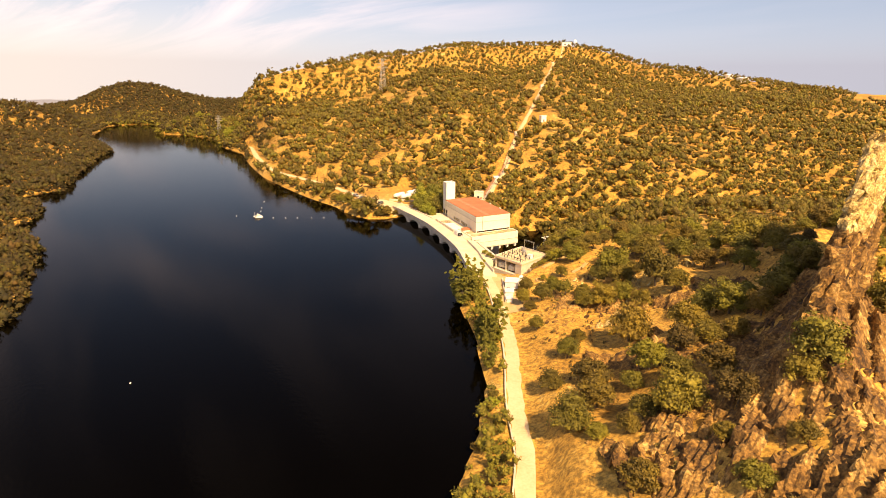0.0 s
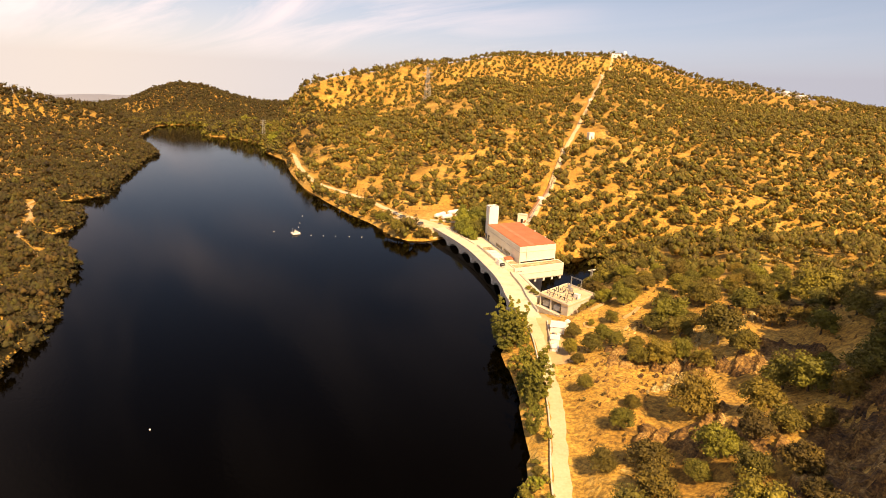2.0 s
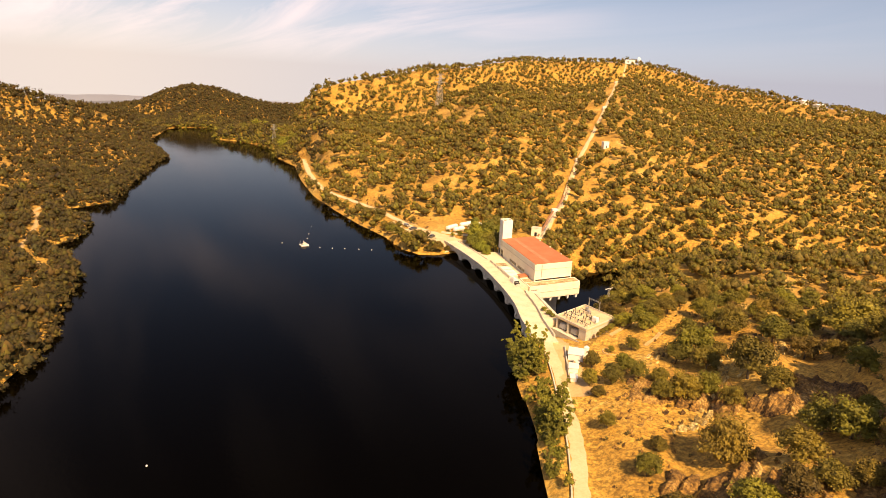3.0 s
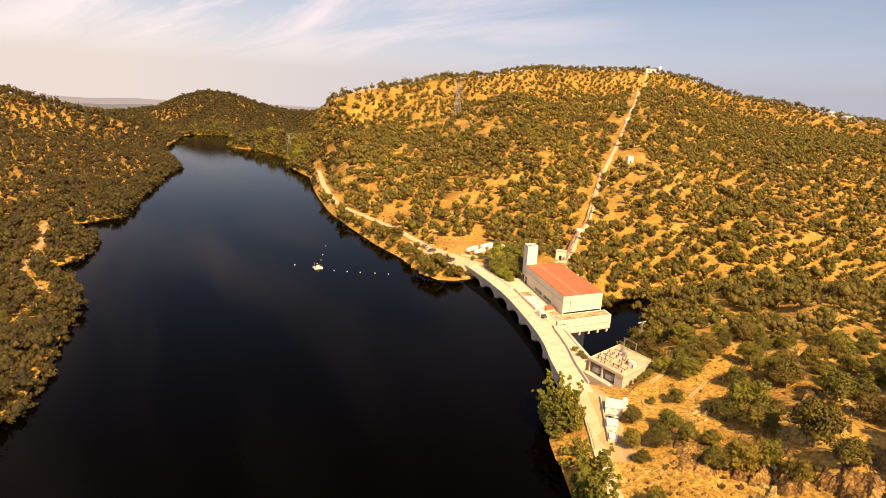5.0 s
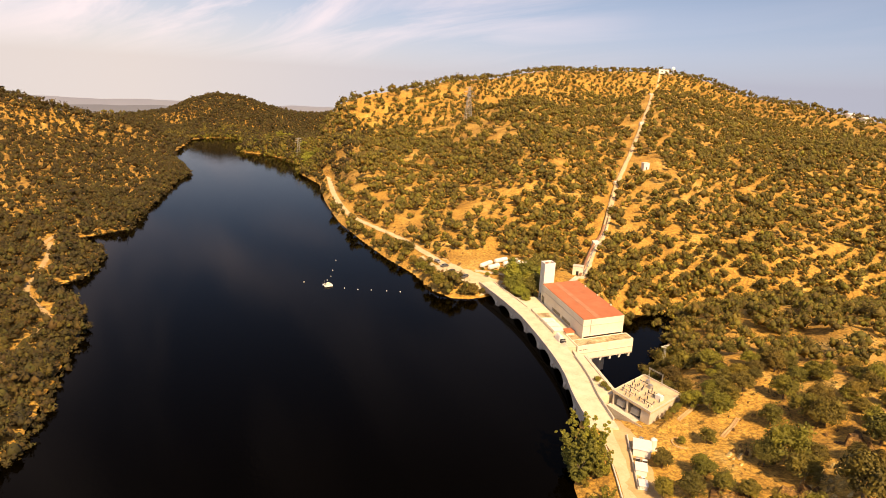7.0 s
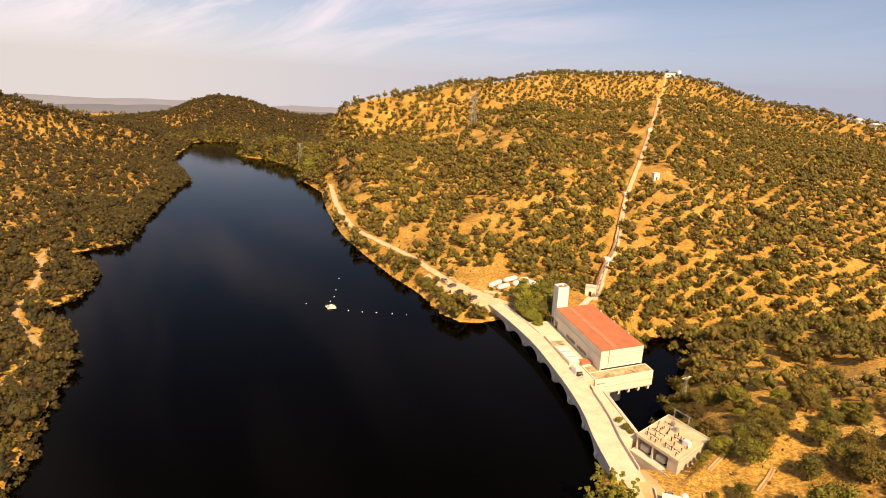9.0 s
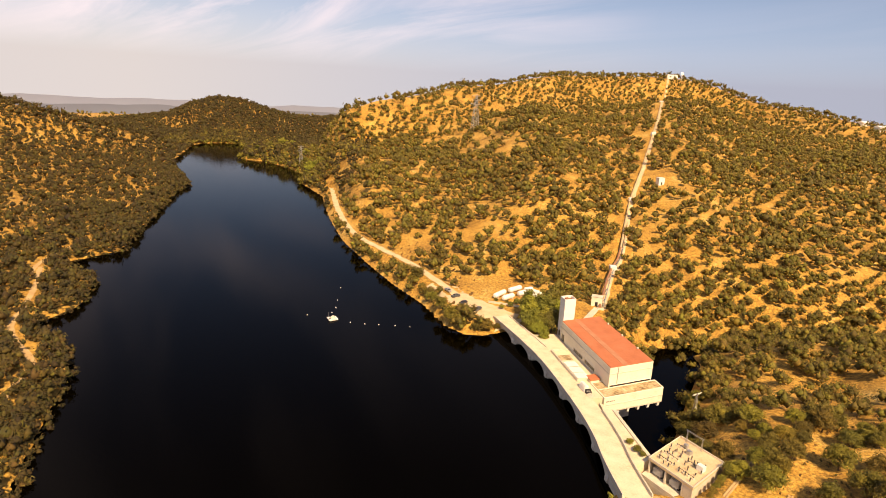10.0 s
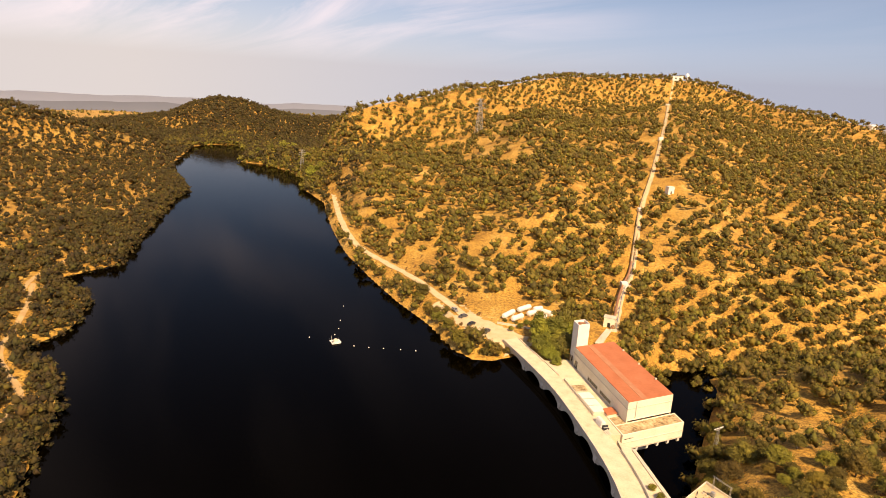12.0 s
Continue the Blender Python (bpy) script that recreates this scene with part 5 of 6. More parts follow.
def insulator(x, y, h, label="dark ribbed insulator post on the deck"):
    t = thing("insulator", sub_at(x, y, SH), SUB_TURN + rng.choice((0, 90, 20, -35)), label, "insulator", "insulators on the deck")
    part("foot", boxed(-0.16, 0.16, -0.16, 0.16, 0.003, 0.35, 0.03), steel_mat, t)
    bm = bmesh.new()
    for j in range(6):
        bmesh.ops.create_cone(bm, cap_ends=True, segments=8, radius1=0.15, radius2=0.08, depth=h / 6, matrix=Matrix.Translation((0, 0, 0.35 + h / 6 * (j + 0.5))))
    part("ribs", bm, dark_mat, t)
    part("cap", boxed(-0.04, 0.04, -0.28, 0.22, 0.35 + h, 0.41 + h, 0.015), black_mat, t)


rng = np.random.RandomState(8)
for bx in (1.2, 7.2):
    for r, y in enumerate((1.4, 4.0, 6.4, 9.0, 8.0)):
        for k in range(3):
            insulator(bx + 1.9 * k + rng.uniform(-0.7, 0.7), y + rng.uniform(-0.9, 0.9), rng.uniform(0.3, 0.95))
for x0, x1, y in ((1.0, 5.2, 2.8), (7.0, 11.6, 2.8), (1.0, 5.4, 5.4), (7.2, 11.4, 7.4), (1.4, 5.0, 11.2)):
    t = thing("bus_bar", sub_at(x0, y, SH), SUB_TURN, "dark bus bar on low concrete blocks", "bus bar", "bus bars on the deck")
    part("bar", boxed(0, x1 - x0, -0.05, 0.05, 0.62, 0.74, 0.02), black_mat, t)
    for k in range(4):
        u = 0.2 + (x1 - x0 - 0.4) * k / 3
        part("block", boxed(u - 0.2, u + 0.2, -0.3, 0.3, 0.003, 0.40, 0.03), concrete_mat, t)
        part("post", boxed(u - 0.07, u + 0.07, -0.07, 0.07, 0.403, 0.618), dark_mat, t)
for x, y, w, d, h, mt in ((10.8, 7.6, 1.8, 1.3, 1.5, white_mat), (5.6, 10.6, 1.2, 1.0, 1.2, steel_mat), (3.6, 12.2, 1.0, 0.8, 1.3, steel_mat)):
    t = thing("switch_cabinet", sub_at(x, y, SH), SUB_TURN + rng.uniform(-6, 6), "pale metal switch cabinet on the deck", "cabinet", "switch cabinets")
    part("body", boxed(-w / 2, w / 2, -d / 2, d / 2, 0.15, h, 0.04), mt, t)
    part("plinth", boxed(-w / 2 - 0.1, w / 2 + 0.1, -d / 2 - 0.1, d / 2 + 0.1, 0.003, 0.149), concrete_mat, t)
    part("door", boxed(-w / 2 + 0.1, w / 2 - 0.1, -d / 2 - 0.03, -d / 2 - 0.002, 0.25, h - 0.1), mt, t)
# gantry behind the deck
gan = thing("gantry", sub_at(2.2, SD - 0.8, SH), SUB_TURN, "thin steel portal frame over the substation", "gantry")
for x in (0.0, 4.6):
    bm = bmesh.new()
    for dx in (-0.2, 0.2):
        rod(bm, (x + dx, 0, 0), (x + dx * 0.4, 0, 3.4), 0.07, 0.06)
    for k in range(5):
        rod(bm, (x - 0.19 + 0.02 * k, 0, 0.66 * k), (x + 0.19 - 0.02 * k, 0, 0.66 * k + 0.66), 0.03)
    part("mast", bm, steel_mat, gan)
bm = bmesh.new()
for dz in (-0.15, 0.15):
    rod(bm, (-0.4, 0, 3.4 + dz), (5.0, 0, 3.4 + dz), 0.06)
for k in range(9):
    rod(bm, (-0.4 + 0.6 * k, 0, 3.25), (0.2 + 0.6 * k, 0, 3.55), 0.03)
part("beam", bm, steel_mat, gan)
for k in range(3):
    bm = bmesh.new()
    rod(bm, (0.9 + 1.4 * k, 0, 3.25), (0.9 + 1.4 * k, 0, 2.5), 0.08)
    part("hanging_insulator", bm, dark_mat, gan)

# ---- stone gutters on the slope, and the ringed shrub ----
for pts in ([(59.8, 138.9), (65.5, 145.0), (71.2, 151.2), (79.5, 159.4)], [(67.3, 130.7), (71.0, 134.6), (74.6, 138.7)]):
    gutter = thing("stone_gutter", (*pts[0], float(land(*pts[0]))), 0, "pale stone gutter running down the slope", "gutter", "stone gutters")
    line = spline([(x, y, 0) for x, y in pts], 12)
    for a, b in zip(line[:-1], line[1:]):
        way = Vector((b[0] - a[0], b[1] - a[1]))
        for off, h in ((-0.34, 0.2), (0.0, 0.0), (0.34, 0.2)):
            side = Vector((-way.y, way.x)).normalized() * off
            za = float(min(land(a[0], a[1]), land(b[0], b[1])))
            bm = bmesh.new()
            m = Matrix.Translation((a[0] + side.x - pts[0][0], a[1] + side.y - pts[0][1], za - gutter.location.z)) @ Matrix.Rotation(math.atan2(way.y, way.x), 4, "Z")
            box(bm, 0.01, way.length - 0.01, -0.16, 0.16, -1.0, h + 0.2, 0.03, m)
            part("stone", bm, dust_mat, gutter)
for k in range(9):               # dark bushes along the foot of the deck
    plant(BUSHES, 56.4 + 1.42 * k, 138.6 + 1.72 * k, 0.75 + 0.1 * (k % 3), "bushes beside the substation")
plant(BUSHES, 57.6, 130.4, 1.0, "bushes on the near slope")
ring = thing("stone_ring", (57.6, 130.4, float(land(57.6, 130.4))), 0, "ring of pale stones round a single shrub", "stone ring")
for k in range(16):
    bm = bmesh.new()
    m = Matrix.Rotation(k * 0.3927, 4, "Z") @ Matrix.Translation((2.2, 0, 0))
    box(bm, -0.15, 0.15, -0.40, 0.40, -0.8, 0.06 + 0.05 * (k % 3), 0.04, m)
    part("stone", bm, dust_mat, ring)


# ---- sheds by the road ----
def shed(name, x, y, z, turn, w, d, h, label, cat="shed", roof=None):
    t = thing(name, (x, y, z), turn, label, cat)
    for a in ((-w / 2, w / 2, -d / 2, -d / 2 + 0.2), (-w / 2, w / 2, d / 2 - 0.2, d / 2), (-w / 2, -w / 2 + 0.2, -d / 2 + 0.2, d / 2 - 0.2), (w / 2 - 0.2, w / 2, -d / 2 + 0.2, d / 2 - 0.2)):
        part("wall", boxed(*a, -0.8, h, 0.03), white_mat, t)
    r = part("roof", boxed(-w / 2 - 0.2, w / 2 + 0.2, -d / 2 - 0.2, d / 2 + 0.2, h + 0.003, h + 0.2, 0.04), roof or white_mat, t)
    dr = part("door", boxed(-w / 2 - 0.05, -w / 2 - 0.004, -0.4, 0.4, 0.0, h - 0.3), black_mat, t)
    part("door_frame", boxed(-w / 2 - 0.08, -w / 2 - 0.003, -0.5, 0.5, h - 0.29, h - 0.18), concrete_mat, dr)
    return t


shed("control_shed", 46.6, 126.0, 2.95, -17, 3.9, 4.6, 1.7, "small white flat-roofed control shed")
shed("tool_shed", 44.0, 118.0, 2.8, -14, 2.3, 3.0, 1.3, "narrow white tool shed by the road")
shed("pump_hut", 42.8, 112.6, 2.65, -12, 1.6, 2.2, 1.1, "low white pump hut by the road")
t = thing("water_tank", (49.8, 127.6, 2.9), 0, "white upright water tank on a pad", "water tank")
bm = bmesh.new()
bmesh.ops.create_cone(bm, cap_ends=True, segments=20, radius1=0.75, radius2=0.75, depth=2.2, matrix=Matrix.Translation((0, 0, 1.3)))
part("body", bm, white_mat, t)
bm = bmesh.new()
bmesh.ops.create_cone(bm, cap_ends=True, segments=20, radius1=0.77, radius2=0.25, depth=0.4, matrix=Matrix.Translation((0, 0, 2.61)))
part("lid", bm, white_mat, t)
part("pad", boxed(-1.1, 1.1, -1.1, 1.1, -0.6, 0.19, 0.03), concrete_mat, t)
for k, (x, y, w, d, h) in enumerate(((44.6, 122.2, 1.0, 0.8, 1.0), (46.0, 121.6, 1.2, 0.8, 0.9), (45.4, 120.4, 0.7, 0.7, 0.8), (43.6, 115.2, 0.8, 0.7, 0.8), (47.8, 130.4, 0.9, 0.8, 1.3))):
    t = thing("equipment_box", (x, y, 2.75), -15 + 9 * k, "pale metal equipment box beside the shed", "cabinet", "equipment boxes")
    part("body", boxed(-w / 2, w / 2, -d / 2, d / 2, 0.1, h, 0.04), white_mat if k % 2 else steel_mat, t)
    part("plinth", boxed(-w / 2 - 0.08, w / 2 + 0.08, -d / 2 - 0.08, d / 2 + 0.08, -0.5, 0.099), concrete_mat, t)
    part("door", boxed(-w / 2 + 0.08, w / 2 - 0.08, -d / 2 - 0.03, -d / 2 - 0.003, 0.2, h - 0.1), black_mat, t)
yard_wall = tagged(new("yard_wall"), "low pale kerb wall in front of the sheds", "wall", kind="structure")
for k in range(7):
    a, b = Vector((45.0 - 0.50 * k, 132.5 - 3.0 * k, 0)), Vector((45.0 - 0.50 * (k + 1), 132.5 - 3.0 * (k + 1) + 0.03, 0))
    bm = bmesh.new()
    m = Matrix.Translation(a) @ Matrix.Rotation(math.atan2(b.y - a.y, b.x - a.x), 4, "Z")
    box(bm, 0, (b - a).length, -0.15, 0.15, 2.0, 3.5, 0.03, m)
    part("block", bm, concrete_mat, yard_wall)


# ---- penstock ----
pen = spline([(x, y, 0) for x, y in PENSTOCK], 60)
pz = land(pen[:, 0], pen[:, 1])
pen[:, 2] = np.convolve(np.pad(pz, 3, mode='edge'), np.ones(7) / 7, mode='valid')
pz = np.maximum(pen[:, 2], pz)
penstock = thing("penstock", tuple(pen[0]), 0, "rusty pipeline climbing the hill on pale concrete saddles", "pipeline")
base = Vector(pen[0])
for off, r, mt, nm in ((0.0, 0.58, rust_mat, "pipe"), (1.5, 0.22, steel_mat, "small_pipe")):
    for k in range(0, 59 if off == 0.0 else 9):
        up0, up1 = (1.4 if k < 9 else 0.45), (1.4 if k < 8 else 0.45)
        a = Vector((pen[k][0] + off, pen[k][1], pz[k] + up0)) - base
        b = Vector((pen[k + 1][0] + off, pen[k + 1][1], pz[k + 1] + up1)) - base
        bm = bmesh.new()
        rod(bm, a, b, r, r, 10)
        part(nm, bm, mt if k < 6 else pipe_mat, penstock)
for k in range(0, 60):
    x, y = pen[k][0] - base.x, pen[k][1] - base.y
    part("saddle", boxed(x - 0.9, x + (2.0 if k < 9 else 0.9), y - 0.4, y + 0.4, pz[k] - 1.5 - base.z, pz[k] + (0.95 if k < 9 else 0.35) - base.z, 0.05), concrete_mat, penstock)
for k, w in ((4, 1.2), (12, 1.0), (26, 1.6), (40, 2.0)):
    x, y = pen[k][0] - base.x, pen[k][1] - base.y
    part("anchor_block", boxed(x - w, x + w + 1, y - 1.8, y + 1.8, pz[k] - 2 - base.z, pz[k] + 2.6 - base.z, 0.1), white_mat, penstock, "white concrete anchor block")
ribbon("track", [(x + 1, y, 0) for x, y in PENSTOCK], 3.2, 0, road_mat, "pale strip of bare ground under the pipeline", 160, 0.3, "track", 0.3)
anchor = thing("valve_house", (62, 274, float(land(62, 274))), -20, "cream concrete valve house at the foot of the pipeline", "building")
part("wall", boxed(-2.3, 2.3, -1.9, 1.9, -2.0, 4.2, 0.08), render_mat, anchor)
part("roof", boxed(-2.45, 2.45, -2.05, 2.05, 4.203, 4.4, 0.05), concrete_mat, anchor)
part("door", boxed(-0.6, 0.6, -1.96, -1.904, 0.0, 2.1), black_mat, anchor)
linkw = thing("pipe_gallery", (57, 262, 1.0), 62, "pale concrete gallery between valve house and powerhouse", "building")
part("wall", boxed(-9, 9, -1.1, 1.1, -4, 1.6, 0.06), render_mat, linkw)
part("roof", boxed(-9.1, 9.1, -1.3, 1.3, 1.603, 1.8, 0.03), concrete_mat, linkw)

# ---- hut, hilltop, far farm ----
hx, hy = 149.0, 464.0
hut = thing("valve_hut", (hx, hy, float(land(hx, hy))), 12, "small white windowless hut on the hillside", "hut")
part("wall", boxed(-2.3, 2.3, -2.1, 2.1, -1.5, 5.0, 0.08), white_mat, hut)
part("roof", boxed(-2.5, 2.5, -2.3, 2.3, 5.003, 5.25, 0.05), white_mat, hut)
part("door", boxed(-0.5, 0.5, -2.16, -2.104, 0.1, 2.1), black_mat, hut)
hx, hy = 354.8, 1068.0
top = thing("hilltop_station", (hx, hy, float(land(hx, hy))), 6, "low white building on the hilltop", "building")
part("wall", boxed(-9, 9, -4, 4, -2, 5.5, 0.1), white_mat, top)
part("roof", boxed(-9.4, 9.4, -4.4, 4.4, 5.503, 6.0, 0.1), white_mat, top)
part("window", boxed(-5, -2, -4.08, -4.004, 1.5, 3.5), glass_mat, top)
part("window", boxed(2, 5, -4.08, -4.004, 1.5, 3.5), glass_mat, top)
mast = thing("hilltop_mast", (hx + 17, hy, float(land(hx + 17, hy))), 20, "white dish mast on the hilltop", "mast")
bm = bmesh.new()
rod(bm, (0, 0, -1), (0, 0, 12), 0.6, 0.4, 8)
part("pole", bm, white_mat, mast)
bm = bmesh.new()
bmesh.ops.create_cone(bm, cap_ends=True, segments=14, radius1=3.0, radius2=0.6, depth=1.2, matrix=Matrix.Translation((0, -1, 11)) @ Matrix.Rotation(1.2, 4, "X"))
part("dish", bm, white_mat, mast)
for fx, fy, w in ((548, 824, 12), (541, 850, 8)):
    farm = thing("farm_building", (fx, fy, float(land(fx, fy))), 35, "low white farm building on the far ridge", "building", "farm buildings")
    part("wall", boxed(-w, w, -4, 4, -2, 4.0, 0.1), white_mat, farm)
    bm = bmesh.new()
    v = [bm.verts.new(c) for c in ((-w - .5, -4.6, 4.0), (w + .5, -4.6, 4.0), (w + .5, 4.6, 4.0), (-w - .5, 4.6, 4.0), (-w - .5, 0, 6.2), (w + .5, 0, 6.2))]
    for fc in ((0, 1, 5, 4), (2, 3, 4, 5), (1, 2, 5), (3, 0, 4), (3, 2, 1, 0)):
        bm.faces.new([v[i] for i in fc])
    part("roof", bm, white_mat, farm)
    for k in range(3):
        part("window", boxed(-w * 0.7 + k * w * 0.6, -w * 0.7 + k * w * 0.6 + 1.4, -4.08, -4.004, 1.2, 2.4), glass_mat, farm)


# ---- pylons ----
def pylon(x, y, h, w, label, cat="pylon"):
    t = thing("power_pylon", (x, y, float(land(x, y)) - 0.3), 20, label, cat, "pylons")
    for sx, sy in ((-1, -1), (1, -1), (1, 1), (-1, 1)):
        bm = bmesh.new()
        rod(bm, (sx * w / 2, sy * w / 2, -1), (sx * w * 0.1, sy * w * 0.1, h * 0.97), w * 0.035, w * 0.02, 5)
        part("leg", bm, steel_mat, t)
    bm = bmesh.new()
    n = 9
    for k in range(n):
        z0, z1 = h * 0.95 * k / n, h * 0.95 * (k + 1) / n
        r0, r1 = w * (0.5 - 0.4 * k / n), w * (0.5 - 0.4 * (k + 1) / n)
        for a, b in (((-1, -1), (1, -1)), ((1, -1), (1, 1)), ((1, 1), (-1, 1)), ((-1, 1), (-1, -1))):
            rod(bm, (a[0] * r0, a[1] * r0, z0), (b[0] * r1, b[1] * r1, z1), w * 0.017, None, 4)
            rod(bm, (b[0] * r0, b[1] * r0, z0), (a[0] * r1, a[1] * r1, z1), w * 0.017, None, 4)
    part("bracing", bm, steel_mat, t)
    for z, s in ((0.72, 0.95), (0.83, 0.8), (0.94, 0.65)):
        bm = bmesh.new()
        rod(bm, (-w * s, 0, h * z), (w * s, 0, h * z), w * 0.03, None, 5)
        rod(bm, (-w * s, 0, h * z), (0, 0, h * (z + 0.05)), w * 0.02, None, 4)
        rod(bm, (w * s, 0, h * z), (0, 0, h * (z + 0.05)), w * 0.02, None, 4)
        part("crossarm", bm, steel_mat, t)
        for e in (-1, 1):
            bm = bmesh.new()
            rod(bm, (e * w * s, 0, h * z), (e * w * s, 0, h * z - 1.6), w * 0.025, None, 5)
            part("insulator", bm, dark_mat, t)
    return t


pylon(19, 659, 37, 7.0, "tall grey lattice pylon on the wooded slope")
pylon(-167, 684, 22, 4.6, "grey lattice pylon on the far headland")
pole = thing("power_pole", (78, 199.4, float(land(78, 199.4)) - 0.3), 30, "pale lattice power pole with a crossarm among the trees", "power pole")
bm = bmesh.new()
for sx, sy in ((-1, -1), (1, -1), (1, 1), (-1, 1)):
    rod(bm, (sx * 0.6, sy * 0.6, -1), (sx * 0.2, sy * 0.2, 9), 0.09, 0.06, 5)
for k in range(8):
    r0, r1 = 0.6 - 0.4 * k / 9, 0.6 - 0.4 * (k + 1) / 9
    rod(bm, (-r0, -r0, k), (r1, -r1, k + 1), 0.045, None, 4)
    rod(bm, (-r0, r0, k), (-r1, -r1, k + 1), 0.045, None, 4)
part("mast", bm, steel_mat, pole)
bm = bmesh.new()
rod(bm, (-2.2, 0, 8.8), (2.2, 0, 8.8), 0.13, None, 5)
rod(bm, (-2.2, 0, 8.8), (0, 0, 8.0), 0.06, None, 4)
rod(bm, (2.2, 0, 8.8), (0, 0, 8.0), 0.06, None, 4)
part("crossarm", bm, white_mat, pole)
for x in (-2, 0, 2):
    part("insulator", boxed(x - 0.12, x + 0.12, -0.12, 0.12, 8.94, 9.4, 0.03), dark_mat, pole)


# ---- parked cars ----
def car(x, y, z, turn, paint, label):
    t = thing("car", (x, y, z), turn, label, "car", "parked cars")
    bm = bmesh.new()
    prof = [(-2.1, 0.35), (-2.1, 0.85), (-1.2, 0.98), (-0.6, 1.42), (1.1, 1.45), (1.85, 0.98), (2.1, 0.9), (2.1, 0.35)]
    a = [bm.verts.new((px, -0.82 if pz < 1.1 else -0.66, pz)) for px, pz in prof]
    b = [bm.verts.new((px, 0.82 if pz < 1.1 else 0.66, pz)) for px, pz in prof]
    bm.faces.new(a)
    bm.faces.new(b[::-1])
    for j in range(8):
        bm.faces.new((a[j], b[j], b[(j + 1) % 8], a[(j + 1) % 8]))
    bmesh.ops.recalc_face_normals(bm, faces=bm.faces[:])
    bmesh.ops.bevel(bm, geom=bm.edges[:], offset=0.06, segments=2, affect='EDGES')
    body = part("body", bm, paint, t)
    for s in (-1, 1):
        bm = bmesh.new()
        v = [bm.verts.new((px, s * py, pz)) for px, py, pz in ((-1.0, 0.80, 1.02), (1.5, 0.80, 1.02), (0.95, 0.70, 1.36), (-0.5, 0.70, 1.36))]
        bm.faces.new(v if s < 0 else v[::-1])
        part("side_window", bm, glass_mat, t)
    for px, qx in ((-1.17, -0.63), (1.8, 1.16)):
        bm = bmesh.new()
        v = [bm.verts.new(c) for c in ((px * 1.02, -0.68, 1.03), (px * 1.02, 0.68, 1.03), (qx * 1.04, 0.58, 1.40), (qx * 1.04, -0.58, 1.40))]
        bm.faces.new(v)
        part("windscreen", bm, glass_mat, t)
    for wx in (-1.3, 1.3):
        for s in (-1, 1):
            bm = bmesh.new()
            bmesh.ops.create_cone(bm, cap_ends=True, segments=16, radius1=0.32, radius2=0.32, depth=0.2, matrix=Matrix.Translation((wx, s * 0.78, 0.32)) @ Matrix.Rotation(1.5708, 4, "X"))
            w = part("wheel", bm, black_mat, t)
            bm = bmesh.new()
            bmesh.ops.create_cone(bm, cap_ends=True, segments=12, radius1=0.2, radius2=0.2, depth=0.22, matrix=Matrix.Translation((wx, s * 0.78, 0.32)) @ Matrix.Rotation(1.5708, 4, "X"))
            part("rim", bm, steel_mat, w)
    for s in (-1, 1):
        part("headlight", boxed(-2.13, -2.06, s * 0.6 - 0.18, s * 0.6 + 0.18, 0.62, 0.76, 0.02), white_mat, t)
        part("tail_light", boxed(2.06, 2.13, s * 0.62 - 0.14, s * 0.62 + 0.14, 0.66, 0.82, 0.02), roof_mat, t)


dark_paint = mottled("dark_car_paint", [(0.02, 0.02, 0.025), (0.03, 0.03, 0.035)], 2.0, 0.3, 0.0)
grey_paint = mottled("grey_car_paint", [(0.06, 0.06, 0.06), (0.09, 0.09, 0.088)], 2.0, 0.32, 0.0)
silver_paint = mottled("silver_car_paint", [(0.35, 0.35, 0.34), (0.42, 0.42, 0.41)], 2.0, 0.35, 0.0, metal=0.5)
car(8.5, 256.3, 3.82, 58, grey_paint, "dark grey car parked on the dirt beside the road")
car(2.6, 263.2, 3.82, 52, dark_paint, "black car parked on the dirt beside the road")
car(-0.6, 271.4, 3.9, 40, grey_paint, "grey car parked at the road's edge")
car(-4.0, 278.5, 3.95, 118, silver_paint, "silver car parked at the road's edge")

# ---- white tanks in the yard ----
for x, y, a, L in ((19.0, 275.2, 55, 9.0), (26.6, 283.4, 44, 8.4), (22.4, 271.6, 46, 7.2), (32.8, 283.6, 28, 4.6), (33.0, 274.6, -16, 4.8), (36.2, 279.4, -44, 5.6), (29.2, 278.0, 40, 5.0)):
    t = thing("storage_tank", (x, y, float(land(x, y))), a, "white rounded storage tank lying in the yard", "tank", "white tanks")
    bm = bmesh.new()
    rings = []
    for px, k in ((-L / 2, 0.55), (-L / 2 + 0.35, 0.92), (-L / 2 + 0.9, 1.0), (L / 2 - 0.9, 1.0), (L / 2 - 0.35, 0.92), (L / 2, 0.55)):
        rings.append([bm.verts.new((px, 1.15 * k * math.cos(q), 1.45 + 1.15 * k * math.sin(q))) for q in np.linspace(0, 6.2832, 15)[:-1]])
    for r0, r1 in zip(rings[:-1], rings[1:]):
        for j in range(14):
            bm.faces.new((r0[j], r0[(j + 1) % 14], r1[(j + 1) % 14], r1[j]))
    bm.faces.new(rings[0])
    bm.faces.new(rings[-1])
    bmesh.ops.recalc_face_normals(bm, faces=bm.faces[:])
    part("shell", bm, white_mat, t)
    for px in (-L * 0.3, L * 0.3):
        part("saddle", boxed(px - 0.25, px + 0.25, -1.0, 1.0, -0.4, 0.62, 0.03), concrete_mat, t)
yard = tagged(new("yard_fence"), "low pale wall along the yard", "wall", kind="structure")
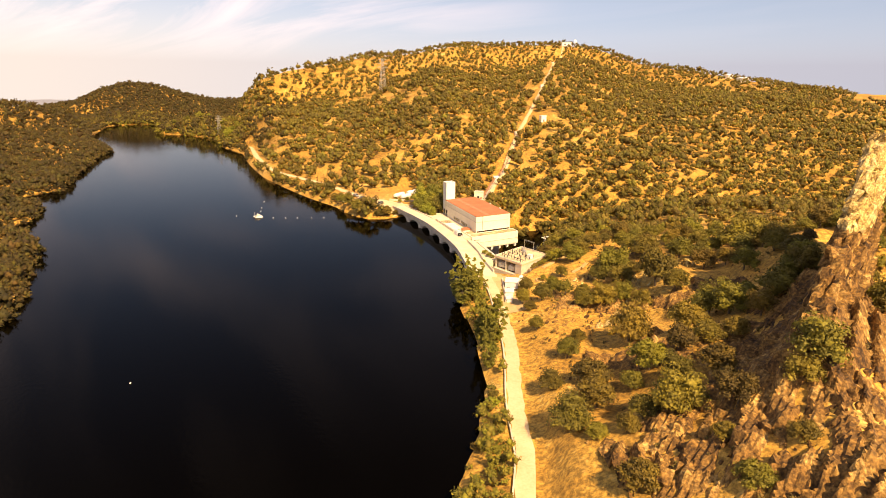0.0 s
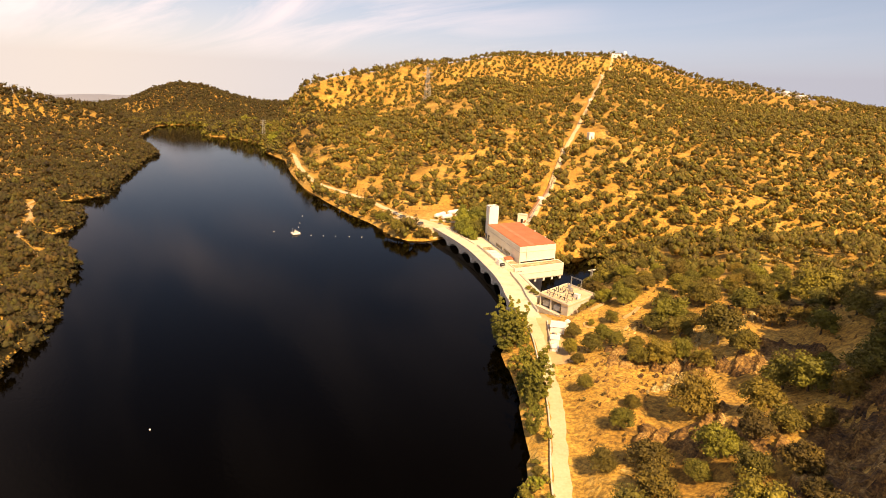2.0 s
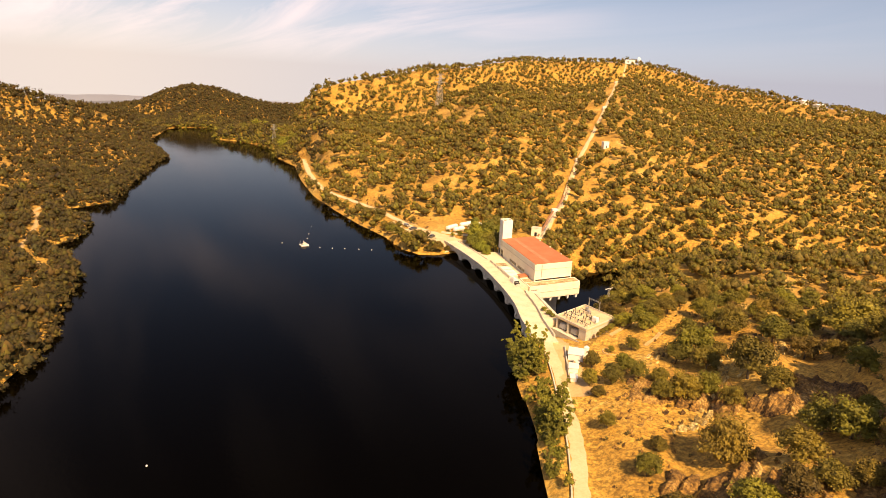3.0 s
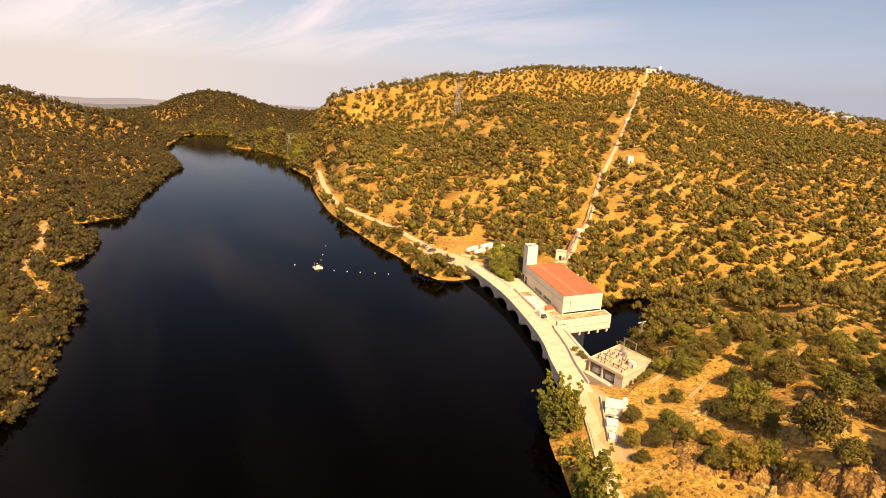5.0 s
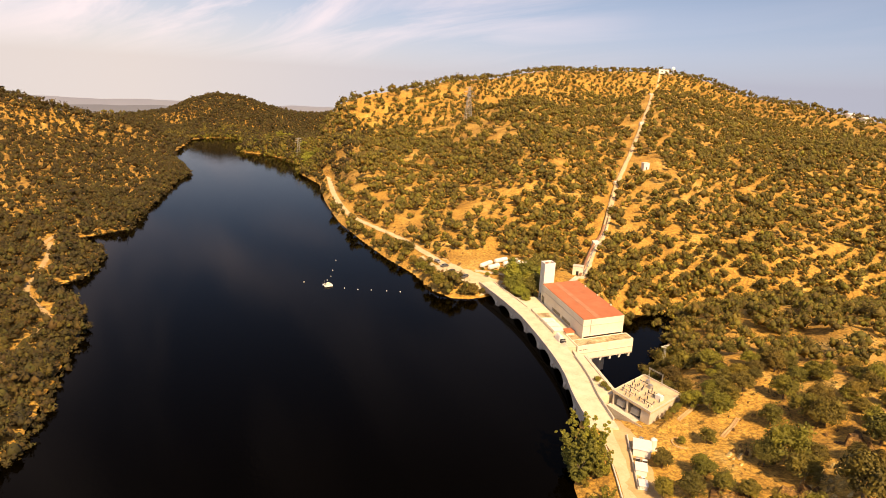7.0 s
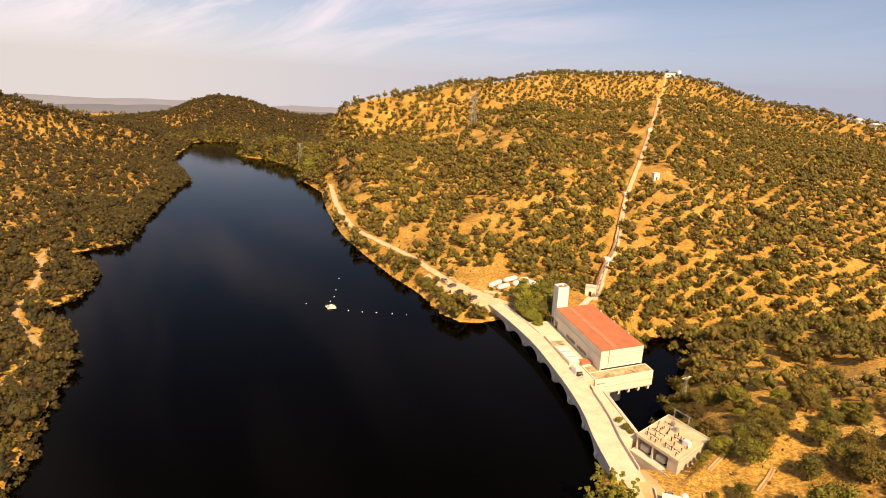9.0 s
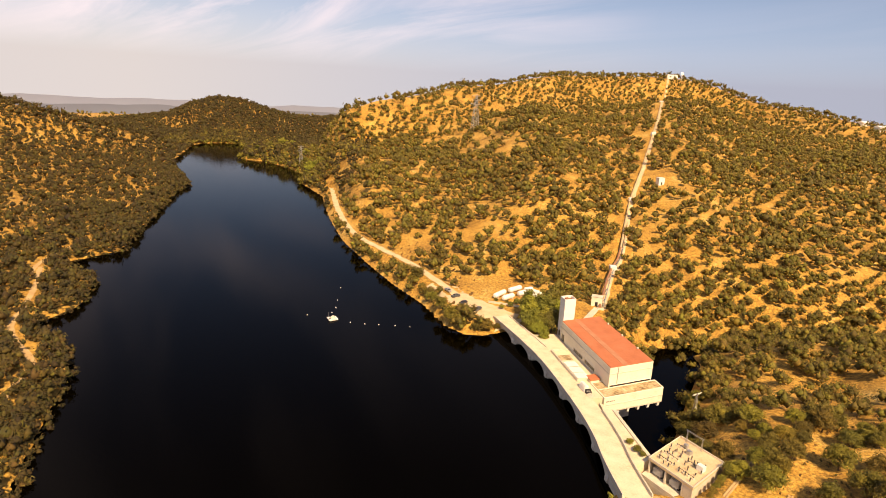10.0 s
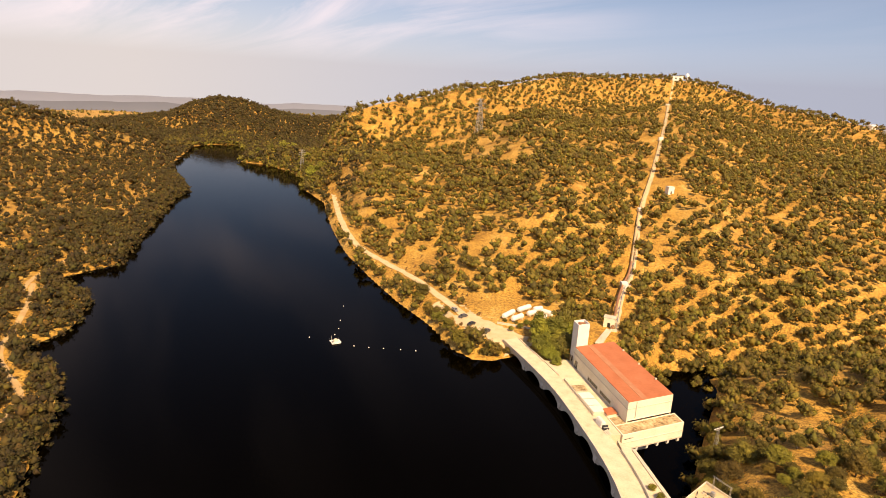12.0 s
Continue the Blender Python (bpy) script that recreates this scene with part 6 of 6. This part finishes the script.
for k in range(8):
    bm = bmesh.new()
    x, y = 13.5 + 1.9 * k, 266.5 - 0.6 * k
    box(bm, 0, 1.95, -0.12, 0.12, 3.2, 4.7, 0.03, Matrix.Translation((x, y, 0)) @ Matrix.Rotation(-0.3, 4, "Z"))
    part("block", bm, concrete_mat, yard)

# ---- raft and buoys ----
raft = thing("work_raft", (-50.1, 247.0, 0.0), 28, "white floating work raft with a domed cabin", "raft")
raft.scale = (0.62, 0.62, 0.62)
for y in (-2.0, 2.0):
    bm = bmesh.new()
    bmesh.ops.create_cone(bm, cap_ends=True, segments=12, radius1=0.5, radius2=0.5, depth=6.0, matrix=Matrix.Translation((0, y, 0.1)) @ Matrix.Rotation(1.5708, 4, "Y"))
    part("float", bm, white_mat, raft)
part("deck", boxed(-3.1, 3.1, -2.6, 2.6, 0.6, 0.85, 0.04), white_mat, raft)
bm = bmesh.new()
bmesh.ops.create_icosphere(bm, subdivisions=3, radius=1.6, matrix=Matrix.Translation((0.3, 0.2, 0.9)))
bmesh.ops.bisect_plane(bm, geom=bm.verts[:] + bm.edges[:] + bm.faces[:], plane_co=(0, 0, 0.86), plane_no=(0, 0, -1), clear_outer=True)
part("cabin", bm, concrete_mat, raft, "cream domed cabin")
part("box", boxed(-2.6, -1.6, -1.9, -0.9, 0.86, 1.8, 0.05), steel_mat, raft)
for x, y in ((-2.9, -2.4), (2.9, -2.4), (2.9, 2.4), (-2.9, 2.4)):
    bm = bmesh.new()
    rod(bm, (x, y, 0.86), (x, y, 1.9), 0.04)
    part("post", bm, steel_mat, raft)
bm = bmesh.new()
rod(bm, (-2.0, 1.6, 0.86), (-2.0, 1.6, 4.2), 0.07, 0.04)
part("mast", bm, white_mat, raft)
for x, y in ((-60.9, 250.2), (-53.8, 286.9), (-52.1, 269.6), (-51.2, 260.4), (-51.7, 254.3), (-42.5, 244.4), (-36.7, 243.6), (-31.1, 243.7), (-24.6, 243.4), (-18.8, 243.1), (-47.6, 76.9)):
    t = thing("buoy", (x, y, 0.0), 0, "small white mooring buoy on the water", "buoy", "buoys")
    small = 0.5 if y < 100 else 0.62
    bm = bmesh.new()
    bmesh.ops.create_icosphere(bm, subdivisions=2, radius=0.42 * small, matrix=Matrix.Translation((0, 0, 0.1)))
    part("float", bm, white_mat, t)
    bm = bmesh.new()
    rod(bm, (0, 0, 0.4 * small), (0, 0, 0.8 * small), 0.06)
    part("pin", bm, steel_mat, t)

# ---- tracks on the opposite bank ----
ribbon("track", [(x, y, 0) for x, y in TRACK_A], 2.2, 0, dust_mat, "pale dirt track on the opposite bank", 60, 0.3, "track", 0.15)
ribbon("track", [(x, y, 0) for x, y in TRACK_B], 2.2, 0, dust_mat, "pale dirt track climbing the opposite bank", 60, 0.3, "track", 0.15)

for k in KINDS + BUSHES + RIPARIAN + GROVE:
    for o in list(k.children) + [k]:
        bpy.data.objects.remove(o)
